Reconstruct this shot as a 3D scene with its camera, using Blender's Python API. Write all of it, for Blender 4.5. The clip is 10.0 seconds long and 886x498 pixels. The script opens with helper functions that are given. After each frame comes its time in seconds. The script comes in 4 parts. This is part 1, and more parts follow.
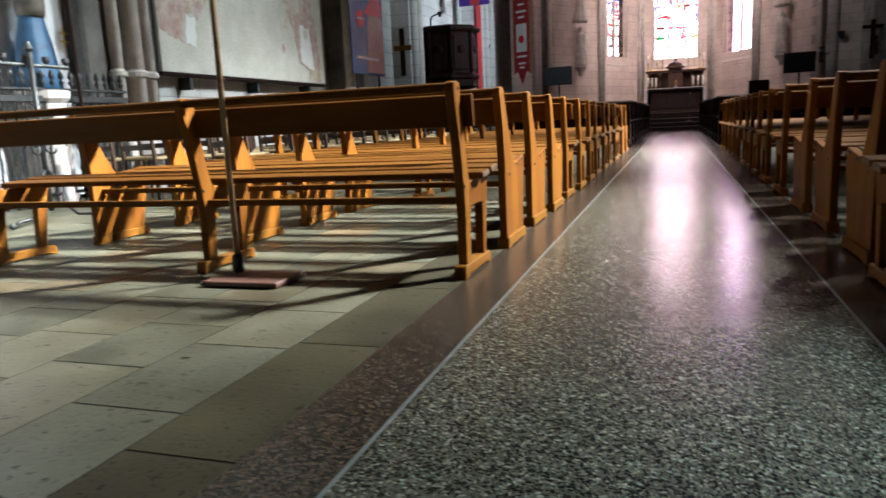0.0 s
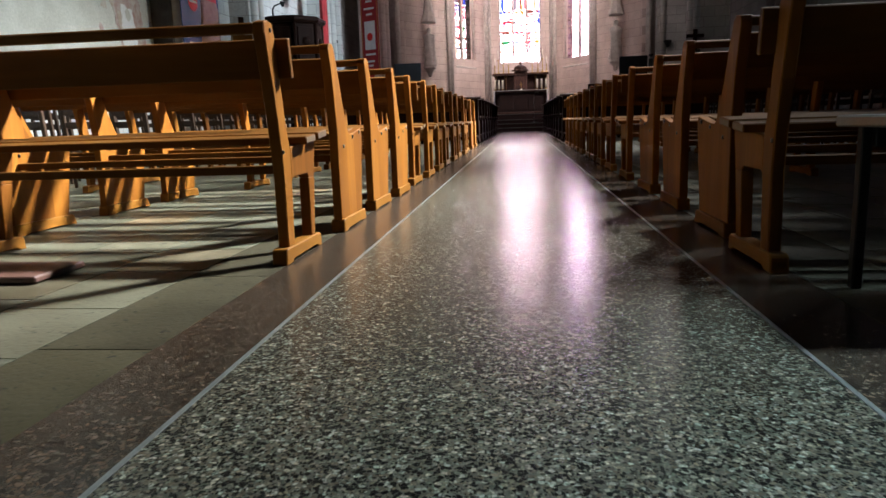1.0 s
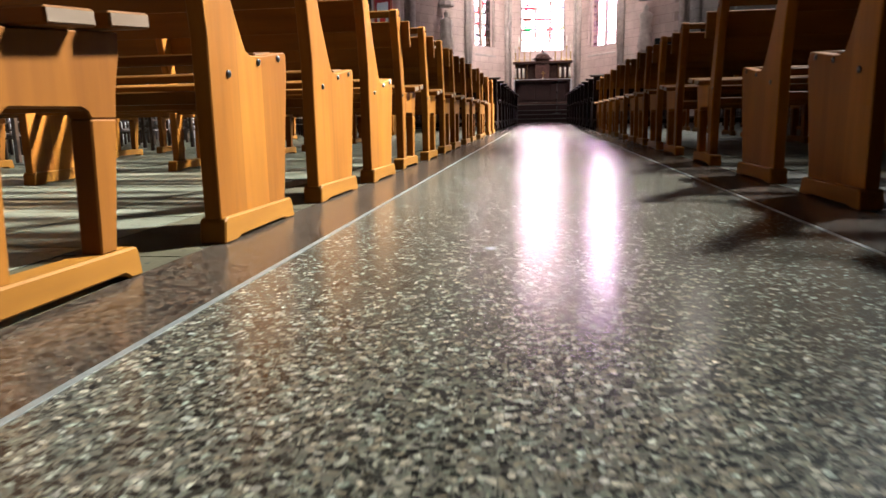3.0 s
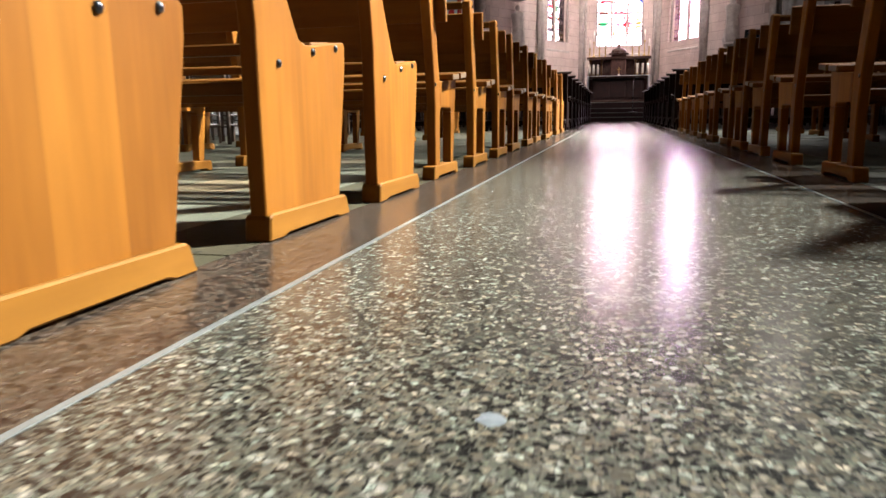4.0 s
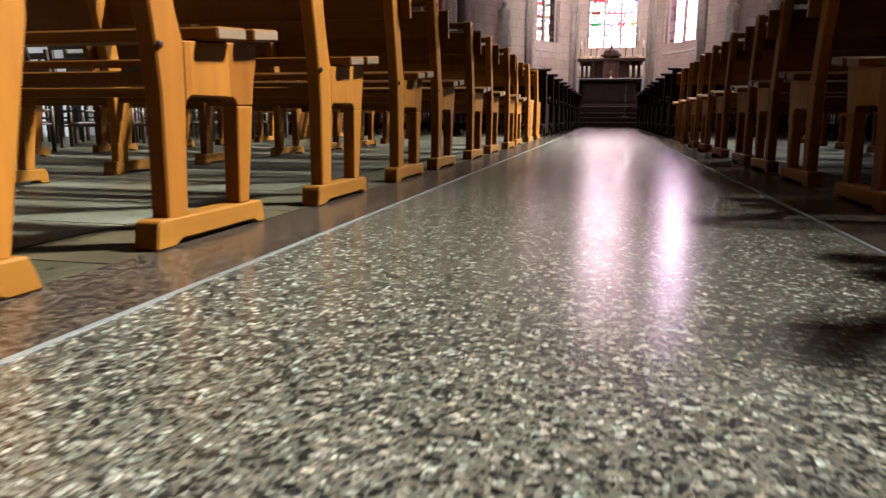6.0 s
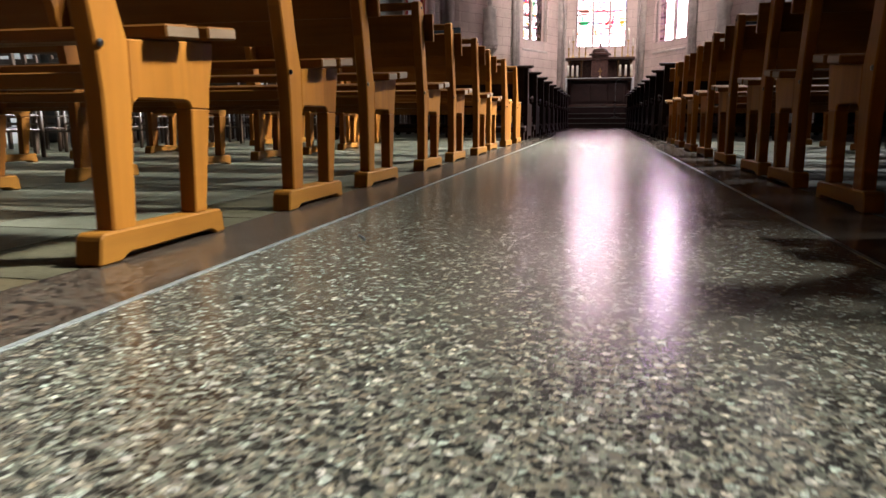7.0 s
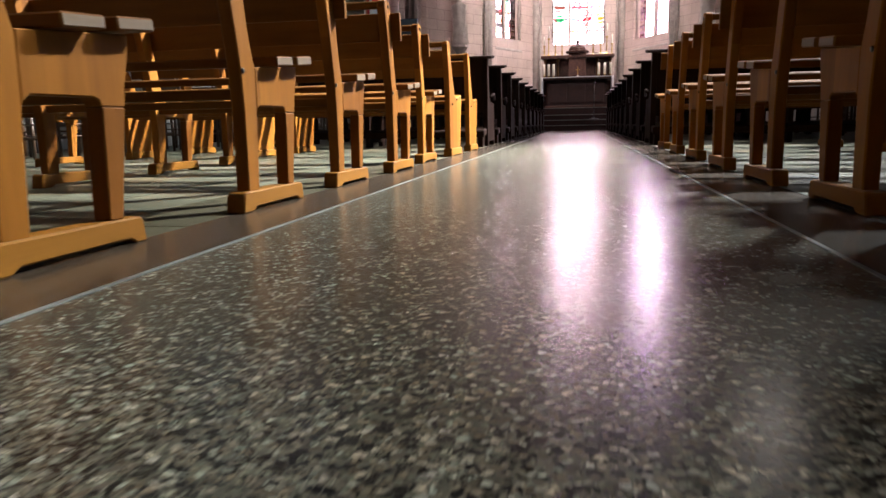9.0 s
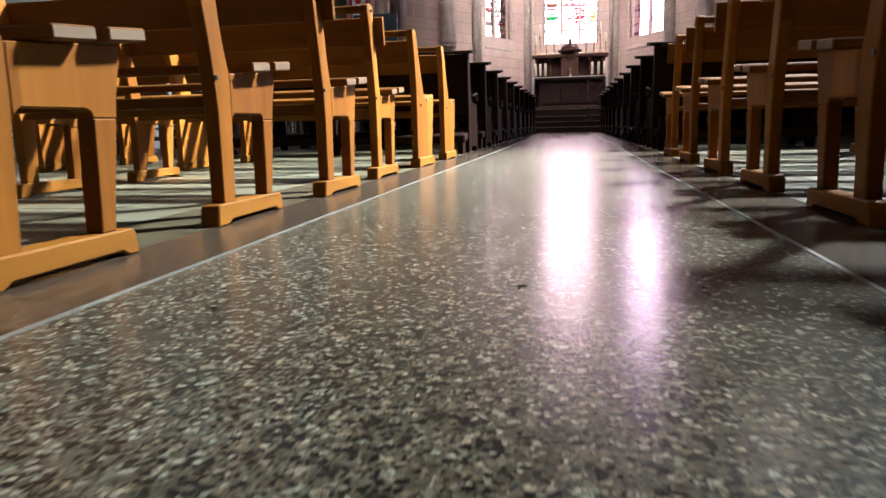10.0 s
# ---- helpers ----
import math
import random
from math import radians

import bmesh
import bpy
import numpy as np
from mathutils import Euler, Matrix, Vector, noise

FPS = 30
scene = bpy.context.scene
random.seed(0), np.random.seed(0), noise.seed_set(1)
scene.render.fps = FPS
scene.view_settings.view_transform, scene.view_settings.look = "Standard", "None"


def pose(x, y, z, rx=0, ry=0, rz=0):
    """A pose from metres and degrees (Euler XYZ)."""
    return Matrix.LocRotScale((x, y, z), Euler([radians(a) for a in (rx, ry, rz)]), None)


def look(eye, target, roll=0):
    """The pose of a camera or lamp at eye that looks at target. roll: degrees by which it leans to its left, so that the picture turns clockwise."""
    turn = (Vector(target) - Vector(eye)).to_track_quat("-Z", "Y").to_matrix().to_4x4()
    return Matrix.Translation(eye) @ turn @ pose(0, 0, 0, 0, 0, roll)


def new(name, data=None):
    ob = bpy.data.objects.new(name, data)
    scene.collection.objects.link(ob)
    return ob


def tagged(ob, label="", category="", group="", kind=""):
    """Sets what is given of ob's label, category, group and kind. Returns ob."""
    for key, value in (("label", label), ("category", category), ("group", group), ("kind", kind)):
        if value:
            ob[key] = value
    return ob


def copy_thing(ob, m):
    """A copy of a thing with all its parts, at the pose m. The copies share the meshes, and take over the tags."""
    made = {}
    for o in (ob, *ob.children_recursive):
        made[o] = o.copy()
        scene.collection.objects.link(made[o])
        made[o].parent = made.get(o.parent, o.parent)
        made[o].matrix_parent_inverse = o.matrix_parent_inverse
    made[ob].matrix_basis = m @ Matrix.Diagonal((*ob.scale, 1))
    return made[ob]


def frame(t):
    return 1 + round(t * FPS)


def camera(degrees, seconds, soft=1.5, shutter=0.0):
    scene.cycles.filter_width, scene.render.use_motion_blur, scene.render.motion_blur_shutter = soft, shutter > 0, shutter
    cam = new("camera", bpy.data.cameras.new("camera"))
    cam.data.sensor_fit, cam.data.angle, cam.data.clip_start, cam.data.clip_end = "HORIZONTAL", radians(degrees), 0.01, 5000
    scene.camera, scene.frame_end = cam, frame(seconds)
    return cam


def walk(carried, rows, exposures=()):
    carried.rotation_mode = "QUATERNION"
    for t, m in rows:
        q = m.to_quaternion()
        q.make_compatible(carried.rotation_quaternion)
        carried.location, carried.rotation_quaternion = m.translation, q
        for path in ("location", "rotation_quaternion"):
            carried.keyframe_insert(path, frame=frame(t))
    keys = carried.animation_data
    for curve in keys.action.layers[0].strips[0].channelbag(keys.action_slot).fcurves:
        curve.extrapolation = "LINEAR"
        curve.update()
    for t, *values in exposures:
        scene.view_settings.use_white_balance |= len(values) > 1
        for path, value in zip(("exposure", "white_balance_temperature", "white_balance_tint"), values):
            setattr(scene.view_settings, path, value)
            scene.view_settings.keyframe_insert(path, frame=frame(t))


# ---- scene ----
cam = camera(64.3, 10.0, shutter=0.25)
PATH = [
    (0, (0.611, -0.13, 0.663), (-0.01, 1.739, 0.312), -2.7),
    (0.5, (0.661, 0.079, 0.503), (0.29, 2.014, 0.158), -3.6),
    (1, (0.594, 0.328, 0.484), (0.371, 2.283, 0.127), -1.9),
    (1.5, (0.572, 0.628, 0.362), (0.382, 2.586, 0.002), -2.0),
    (2, (0.569, 0.982, 0.3), (0.395, 2.942, -0.06), -1.8),
    (2.5, (0.51, 1.456, 0.282), (0.326, 3.414, -0.082), -1.6),
    (4, (0.5, 2.813, 0.267), (0.041, 4.724, -0.105), -0.7),
    (4.5, (0.567, 3.264, 0.248), (0.113, 5.176, -0.121), -0.5),
    (5, (0.56, 3.657, 0.236), (0.105, 5.569, -0.133), -0.1),
    (5.5, (0.599, 4.06, 0.228), (0.147, 5.974, -0.137), -0.4),
    (6, (0.618, 4.499, 0.259), (0.178, 6.416, -0.107), 0.3),
    (7.5, (0.68, 5.77, 0.256), (0.273, 7.695, -0.101), -0.5),
    (8, (0.691, 6.187, 0.237), (0.308, 8.117, -0.121), -0.2),
    (8.5, (0.71, 6.585, 0.236), (0.322, 8.516, -0.116), -1.0),
    (9, (0.715, 7.027, 0.237), (0.34, 8.96, -0.111), -1.1),
    (9.5, (0.739, 7.496, 0.25), (0.371, 9.431, -0.094), -1.3),
    (10, (0.714, 7.931, 0.253), (0.355, 9.869, -0.091), -1.4),
]
walk(cam, [(t, look(eye, target, roll)) for t, eye, target, roll in PATH], [(0, -1.55), (.5, -1.55), (1.5, -1.5), (2.5, -1.1), (4, -1.25), (5, -1.4), (6, -1.7), (7.5, -1.4), (8.5, -1.25), (9.2, -1.12), (10, -1.2)])

# ---- light ----
world = bpy.data.worlds.new("world")
scene.world = world
world.use_nodes = True
wn = world.node_tree
sky = wn.nodes.new("ShaderNodeTexSky")
sky.sky_type = "NISHITA"
sky.sun_disc = False
sky.sun_elevation, sky.sun_rotation = radians(40), radians(55)
wn.links.new(sky.outputs[0], wn.nodes["Background"].inputs[0])
wn.nodes["Background"].inputs[1].default_value = 0.12


def daylight_lamp(x, y, z, w, h, aim, power, col):
    """Daylight as an area lamp: in a window opening, or unseen in the vault as added fill."""
    lamp = bpy.data.lights.new("daylight", "AREA")
    lamp.shape, lamp.size, lamp.size_y, lamp.energy, lamp.color = "RECTANGLE", w, h, power, col
    ob = new("daylight", lamp)
    ob.matrix_world = look((x, y, z), aim)
    return ob


NAVE_R, NAVE_L = 7.4, -6.0
CX = .62                       # middle of the church
# compact bright windows high on the right give the shadows; wide paler ones fill
# The fourth and fifth are unseen, added to brighten the left wall and apse.
HIGH = ((10.2, 9.2, 1.0, 1.5), (17.6, 9.2, 1.0, 1.5), (14.7, 5.0, 2.8, 3.6), (12.4, 9.2, 1.6, 1.8), (25.6, 9.2, 1.6, 2.0), (4.6, 9.2, .9, 1.4))
LIT = ((2600, (.93, 1, 1.03), (-2.6, 3.95, .4), 33), (2750, (.93, 1, 1.03), (-.9, 12.0, 0), 36), (700, (.74, .9, 1), (NAVE_L, 21.0, 3.4), 44),
       (650, (.82, .95, 1), (NAVE_L, 7.2, 3.1), 44), (450, (1, .88, .84), (-.5, 35, 3.0), 50), (62, (.6, .85, 1), (1.4, 1.45, 0), 13))
for (y, z, w, h), (power, col, aim, spread) in zip(HIGH, LIT):
    lit = daylight_lamp(NAVE_R - .06, y, z, w, h, aim, power, col)
    lit.data.spread = radians(spread)

# unseen fill lamps added in the vault before the choir to brighten the apse
CHOIR_FILLS = ((CX, 21.5, 2.0, 1.2), (CX, 27.0, 2.4, 1.2))
for (x, y, w, h), (aim, power, spread) in zip(CHOIR_FILLS, (((CX, 31, 1.5), 550, 105), ((CX, 35.5, 3.2), 1300, 76))):
    lit = daylight_lamp(x, y, 11.42, w, h, aim, power, (1, .82, .78))
    lit.data.spread = radians(spread)

# ---- materials ----


def nodes_of(name):
    m = bpy.data.materials.new(name)
    m.use_nodes = True
    t = m.node_tree
    return m, t, t.nodes["Principled BSDF"]


def nd(t, kind, **kw):
    n = t.nodes.new("ShaderNode" + kind)
    for k, v in kw.items():
        n.inputs[int(k[1:])].default_value = v
    return n


def place_vec(t, stretch=(1, 1, 1), shift=True):
    tc = nd(t, "TexCoord")
    mul = nd(t, "VectorMath")
    mul.operation = "MULTIPLY"
    t.links.new(tc.outputs["Object"], mul.inputs[0])
    mul.inputs[1].default_value = stretch
    if not shift:
        return mul.outputs[0]
    info = nd(t, "ObjectInfo")
    sc = nd(t, "Math", i1=37.0)
    sc.operation = "MULTIPLY"
    t.links.new(info.outputs["Random"], sc.inputs[0])
    add = nd(t, "VectorMath")
    add.operation = "ADD"
    t.links.new(mul.outputs[0], add.inputs[0])
    t.links.new(sc.outputs[0], add.inputs[1])
    return add.outputs[0]


def ramp(t, src, stops):
    r = nd(t, "ValToRGB")
    e = r.color_ramp.elements
    while len(e) < len(stops):
        e.new(.5)
    for el, (p, c) in zip(e, stops):
        el.position, el.color = p, (*c, 1)
    t.links.new(src, r.inputs[0])
    return r.outputs[0]


def mix(t, fac, a, b, mode="MIX"):
    m = nd(t, "Mix")
    m.data_type, m.blend_type = "RGBA", mode
    for s, i in ((fac, 0), (a, 6), (b, 7)):
        if hasattr(s, "is_linked"):
            t.links.new(s, m.inputs[i])
        elif i == 0:
            m.inputs[0].default_value = s
        else:
            m.inputs[i].default_value = (*s, 1)
    return m.outputs[2]


def bump_to(t, b, src, strength, dist=.002):
    n = nd(t, "Bump", i0=strength, i1=dist)
    t.links.new(src, n.inputs["Height"])
    t.links.new(n.outputs[0], b.inputs["Normal"])


def noise_out(t, vec, scale, detail=4, rough=.55):
    n = nd(t, "TexNoise", i2=scale, i3=detail, i4=rough)
    t.links.new(vec, n.inputs[0])
    return n.outputs[0]


def surf(name, a, b, scale=6, rough=.5, metal=0, bump=.2, stretch=(1, 1, 1), fine=90, spec=.5, dirt=.25):
    """A plain worn surface: two colours by coarse noise, fine grain, varied roughness."""
    m, t, bs = nodes_of(name)
    v = place_vec(t, stretch)
    n1, n2 = noise_out(t, v, scale, 5), noise_out(t, v, fine, 3)
    c = ramp(t, n1, ((.3, a), (.7, b)))
    c = mix(t, dirt, c, ramp(t, n2, ((.3, (.45, .45, .45)), (.7, (1, 1, 1)))), "MULTIPLY")
    t.links.new(c, bs.inputs["Base Color"])
    r = nd(t, "MapRange", i3=rough * .8, i4=min(1, rough * 1.2))
    t.links.new(n1, r.inputs[0])
    t.links.new(r.outputs[0], bs.inputs["Roughness"])
    bs.inputs["Metallic"].default_value = metal
    bs.inputs["Specular IOR Level"].default_value = spec
    bump_to(t, bs, n2, bump)
    return m


def wood(name, a, b, along, rough=.38, lamella=.15, spec=.4):
    """Oiled wood, grain along one axis; boards glued from strips across the width."""
    m, t, bs = nodes_of(name)
    st = [1, 1, 1]
    st[along] = .06
    v = place_vec(t, st)
    g = noise_out(t, v, 38, 5, .5)
    big = noise_out(t, v, 7, 4)
    a = tuple(p * .55 + q * .45 for p, q in zip(a, b))
    c = ramp(t, g, ((.2, a), (.8, b)))
    c = mix(t, .4, c, ramp(t, big, ((.3, (.62, .55, .5)), (.7, (1.0, 1.0, 1.0)))), "MULTIPLY")
    blot = noise_out(t, place_vec(t, [s * .5 + .12 for s in st]), 12, 3)
    c = mix(t, .8, c, ramp(t, blot, ((.3, (.74, .66, .56)), (.68, (1.12, 1.12, 1.1)))), "MULTIPLY")
    if lamella:
        sp = nd(t, "SeparateXYZ")
        tc = nd(t, "TexCoord")
        t.links.new(tc.outputs["Object"], sp.inputs[0])
        d = nd(t, "Math", i1=lamella)
        d.operation = "DIVIDE"
        t.links.new(sp.outputs[1], d.inputs[0])
        f = nd(t, "Math")
        f.operation = "FLOOR"
        t.links.new(d.outputs[0], f.inputs[0])
        info = nd(t, "ObjectInfo")
        ad = nd(t, "Math")
        ad.operation = "ADD"
        t.links.new(f.outputs[0], ad.inputs[0])
        t.links.new(info.outputs["Random"], ad.inputs[1])
        wnz = nd(t, "TexWhiteNoise")
        wnz.noise_dimensions = "1D"
        t.links.new(ad.outputs[0], wnz.inputs["W"])
        c = mix(t, .8, c, ramp(t, wnz.outputs[0], ((0, (.56, .46, .36)), (.5, (.86, .8, .72)), (1, (1.14, 1.14, 1.1)))), "MULTIPLY")
    t.links.new(c, bs.inputs["Base Color"])
    r = nd(t, "MapRange", i3=rough * .8, i4=rough * 1.3)
    t.links.new(big, r.inputs[0])
    t.links.new(r.outputs[0], bs.inputs["Roughness"])
    bs.inputs["Specular IOR Level"].default_value = spec
    bump_to(t, bs, g, .12)
    return m


def terrazzo(name, base, lights, darks, chip=150, rough=.2, coat=.0):
    """Polished terrazzo: marble chips of several sizes in a cement ground, scuffed by feet."""
    m, t, bs = nodes_of(name)
    v = place_vec(t, shift=False)
    wob = nd(t, "TexNoise", i2=chip * .55, i3=2.0, i4=.5)
    t.links.new(v, wob.inputs[0])
    off = nd(t, "VectorMath")
    off.operation = "SUBTRACT"
    t.links.new(wob.outputs["Color"], off.inputs[0])
    off.inputs[1].default_value = (.5, .5, .5)
    dv = nd(t, "VectorMath")
    dv.operation = "MULTIPLY_ADD"
    t.links.new(off.outputs[0], dv.inputs[0])
    dv.inputs[1].default_value = (.8 / chip, .8 / chip, 0)
    t.links.new(v, dv.inputs[2])
    vo = nd(t, "TexVoronoi", i2=chip)
    vo.inputs["Randomness"].default_value = 1
    t.links.new(dv.outputs[0], vo.inputs["Vector"])
    sep = nd(t, "SeparateColor")
    t.links.new(vo.outputs["Color"], sep.inputs[0])
    chips = ramp(t, sep.outputs[0], ((0, darks[0]), (.22, darks[1]), (.26, tuple(x * .75 for x in base)), (.5, base), (.74, tuple(x * 1.35 for x in base)), (.80, lights[0]), (1, lights[1])))
    edge = nd(t, "TexVoronoi", i2=chip)
    edge.feature = "DISTANCE_TO_EDGE"
    t.links.new(dv.outputs[0], edge.inputs["Vector"])
    er = ramp(t, edge.outputs["Distance"], ((.01, (0, 0, 0)), (.09, (1, 1, 1))))
    hue = ramp(t, sep.outputs[2], ((0, (1.14, .95, .78)), (.35, (1.05, 1, .86)), (.65, (.9, 1.03, .92)), (1, (1.1, .97, .92))))
    col = mix(t, er, tuple(x * .8 for x in base), mix(t, .9, chips, hue, "MULTIPLY"))
    vo2 = nd(t, "TexVoronoi", i2=chip * 2.1)
    t.links.new(dv.outputs[0], vo2.inputs["Vector"])
    sep2 = nd(t, "SeparateColor")
    t.links.new(vo2.outputs["Color"], sep2.inputs[0])
    small = ramp(t, sep2.outputs[1], ((0, (.04, .04, .04)), (.16, (.14, .14, .14)), (.22, (.95, .95, .95)), (.84, (1.05, 1.05, 1.05)), (.89, (1.6, 1.55, 1.45)), (1, (2.1, 2.05, 1.95))))
    col = mix(t, .75, col, small, "MULTIPLY")
    big = noise_out(t, v, 1.7, 5)
    col = mix(t, .5, col, ramp(t, big, ((.3, (.68, .66, .62)), (.7, (1.05, 1.05, 1.05)))), "MULTIPLY")
    t.links.new(col, bs.inputs["Base Color"])
    r = nd(t, "MapRange", i3=rough * .92, i4=rough * 1.04)
    t.links.new(noise_out(t, v, 2.2, 3), r.inputs[0])
    t.links.new(r.outputs[0], bs.inputs["Roughness"])
    bs.inputs["Specular IOR Level"].default_value = .3
    return m


def ashlar(name, a, b, mortar, bw=.62, bh=.3, rough=.85):
    """Coursed stone blocks with recessed joints; the wall's length is local x."""
    m, t, bs = nodes_of(name)
    tc = nd(t, "TexCoord")
    sp = nd(t, "SeparateXYZ")
    t.links.new(tc.outputs["Object"], sp.inputs[0])
    cb = nd(t, "CombineXYZ")
    t.links.new(sp.outputs[0], cb.inputs[0]); t.links.new(sp.outputs[2], cb.inputs[1])
    br = nd(t, "TexBrick")
    br.inputs["Color1"].default_value, br.inputs["Color2"].default_value = (*a, 1), (*b, 1)
    br.inputs["Mortar"].default_value = (*mortar, 1)
    br.inputs["Scale"].default_value = 1
    br.inputs["Mortar Size"].default_value = .009
    br.inputs["Mortar Smooth"].default_value = .3
    br.inputs["Brick Width"].default_value, br.inputs["Row Height"].default_value = bw, bh
    t.links.new(cb.outputs[0], br.inputs["Vector"])
    big = noise_out(t, tc.outputs["Object"], .9, 6)
    fine = noise_out(t, tc.outputs["Object"], 25, 5)
    c = mix(t, .7, br.outputs[0], ramp(t, big, ((.3, (.55, .54, .52)), (.65, (1, 1, 1)))), "MULTIPLY")
    c = mix(t, .35, c, ramp(t, fine, ((.3, (.5, .5, .5)), (.7, (1, 1, 1)))), "MULTIPLY")
    t.links.new(c, bs.inputs["Base Color"])
    bs.inputs["Roughness"].default_value = rough
    inv = nd(t, "Math", i0=1.0)
    inv.operation = "SUBTRACT"
    t.links.new(br.outputs[1], inv.inputs[1])
    bump_to(t, bs, inv.outputs[0], .6, .012)
    return m


def slab_mat(name, a, b, rough=.42):
    """Worn limestone paving, each slab its own tone, pitted and stained."""
    m, t, bs = nodes_of(name)
    v = place_vec(t)
    info = nd(t, "ObjectInfo")
    geo = nd(t, "NewGeometry")
    sm = nd(t, "Math")
    sm.operation = "ADD"
    t.links.new(info.outputs["Random"], sm.inputs[0]); t.links.new(geo.outputs["Random Per Island"], sm.inputs[1])
    fr = nd(t, "Math")
    fr.operation = "FRACT"
    t.links.new(sm.outputs[0], fr.inputs[0])
    tone = ramp(t, fr.outputs[0], ((0, a), (.5, b), (.8, tuple(x * .8 for x in b)), (1, (a[0] * 1.05, a[1] * .86, a[2] * .74))))
    n1, n2 = noise_out(t, v, 5, 6), noise_out(t, v, 60, 4)
    c = mix(t, .75, tone, ramp(t, n1, ((.3, (.5, .5, .47)), (.65, (1.05, 1.05, 1.05)))), "MULTIPLY")
    c = mix(t, .7, c, ramp(t, noise_out(t, v, 1.6, 4), ((.35, (.6, .58, .52)), (.6, (1.08, 1.08, 1.08)))), "MULTIPLY")
    pit = ramp(t, n2, ((.3, (.1, .1, .09)), (.40, (1, 1, 1))))
    c = mix(t, .85, c, pit, "MULTIPLY")
    c = mix(t, .9, c, ramp(t, noise_out(t, v, 26, 2), ((.30, (.05, .05, .04)), (.34, (1, 1, 1)))), "MULTIPLY")
    t.links.new(c, bs.inputs["Base Color"])
    r = nd(t, "MapRange", i3=rough * .7, i4=rough * 1.4)
    t.links.new(n1, r.inputs[0])
    t.links.new(r.outputs[0], bs.inputs["Roughness"])
    bs.inputs["Specular IOR Level"].default_value = .2
    bump_to(t, bs, n2, .4, .004)
    return m


def glass(name, col, gloss=.12):
    """A pane of coloured glass: light passes tinted, with a little gloss."""
    m = bpy.data.materials.new(name)
    m.use_nodes = True
    t = m.node_tree
    t.nodes.remove(t.nodes["Principled BSDF"])
    v = place_vec(t)
    tr = nd(t, "BsdfTransparent")
    t.links.new(mix(t, 1.0, col, ramp(t, noise_out(t, v, 14, 4), ((.3, (.75, .7, .7)), (.7, (1, 1, 1)))), "MULTIPLY"), tr.inputs[0])
    gl = nd(t, "BsdfGlossy")
    gl.inputs["Roughness"].default_value = .15
    mx = nd(t, "MixShader", i0=gloss)
    t.links.new(tr.outputs[0], mx.inputs[1]); t.links.new(gl.outputs[0], mx.inputs[2])
    t.links.new(mx.outputs[0], t.nodes["Material Output"].inputs[0])
    return m


def glow(name, col, strength):
    m = bpy.data.materials.new(name)
    m.use_nodes = True
    t = m.node_tree
    t.nodes.remove(t.nodes["Principled BSDF"])
    e = nd(t, "Emission")
    e.inputs[0].default_value, e.inputs[1].default_value = (*col, 1), strength
    t.links.new(e.outputs[0], t.nodes["Material Output"].inputs[0])
    return m


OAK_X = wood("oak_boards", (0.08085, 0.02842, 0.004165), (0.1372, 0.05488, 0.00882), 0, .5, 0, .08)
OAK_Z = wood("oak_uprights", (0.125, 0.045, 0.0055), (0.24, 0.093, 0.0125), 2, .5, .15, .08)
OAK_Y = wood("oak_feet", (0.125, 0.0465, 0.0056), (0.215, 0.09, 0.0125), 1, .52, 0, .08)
OAK_END = wood("oak_end_grain", (0.091, 0.0525, 0.0245), (0.133, 0.084, 0.0455), 1, .5, 0)
DARKWOOD = wood("dark_stained_wood", (.008, .004, .003), (.018, .008, .006), 2, .6, .12, .05)
CHAIRWOOD = wood("chair_wood", (.03, .017, .01), (.06, .032, .018), 2, .4, 0)
RUSH = surf("rush_seat", (0.14, 0.098, 0.042), (0.21, 0.147, 0.07), 30, .7, bump=.6, fine=160)
IRON = surf("wrought_iron", (.02, .021, .022), (.06, .062, .06), 12, .5, .6)
BOLT = surf("steel_bolt", (.05, .05, .055), (.13, .13, .135), 20, .28, 1.0)
BRASS = surf("brass", (.45, .30, .1), (.6, .42, .16), 8, .3, 1.0)
AISLE = terrazzo("aisle_terrazzo", (0.079, 0.0725, 0.057), ((0.132, 0.125, 0.104), (0.255, 0.247, 0.217)), ((0.0025, 0.0025, 0.003), (0.011, 0.01, 0.009)), 128, .25)
BORDER = terrazzo("border_terrazzo", (0.05, 0.036, 0.027), ((0.062, 0.047, 0.037), (0.085, 0.068, 0.054)), ((0.004, 0.0035, 0.0035), (0.013, 0.01, 0.009)), 105, .25)
STRIP = surf("zinc_strip", (0.14, 0.14, 0.126), (0.21, 0.21, 0.189), 5, .35, .2, bump=.1)
SLAB = slab_mat("paving_slab", (0.1436, 0.1303, 0.08778), (0.1091, 0.1064, 0.07448))
KERB = slab_mat("border_slab", (0.046, 0.038, 0.018), (0.06, 0.05, 0.026), .62)
JOINT = surf("joint_mortar", (.012, .011, .009), (.03, .028, .024), 20, .9, spec=.1)
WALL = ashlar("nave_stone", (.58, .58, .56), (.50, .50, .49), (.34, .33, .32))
# Nave stone darkened as in shade, which also cuts bounced light.
SHADEWALL = ashlar("shaded_stone", (.22, .21, .2), (.17, .16, .155), (.1, .1, .1))
APSE = ashlar("apse_stone", (.72, .60, .55), (.64, .53, .48), (.46, .37, .33), .7, .32)
CARVED = surf("carved_stone", (.42, .38, .35), (.62, .57, .53), 5, .85, bump=.4, fine=40)
# Pier stone with the shade of recesses and dim sides put into its colour.
SHADESTONE = surf("shaded_pier_stone", (.07, .065, .06), (.18, .168, .155), 3, .85, bump=.4, fine=30)
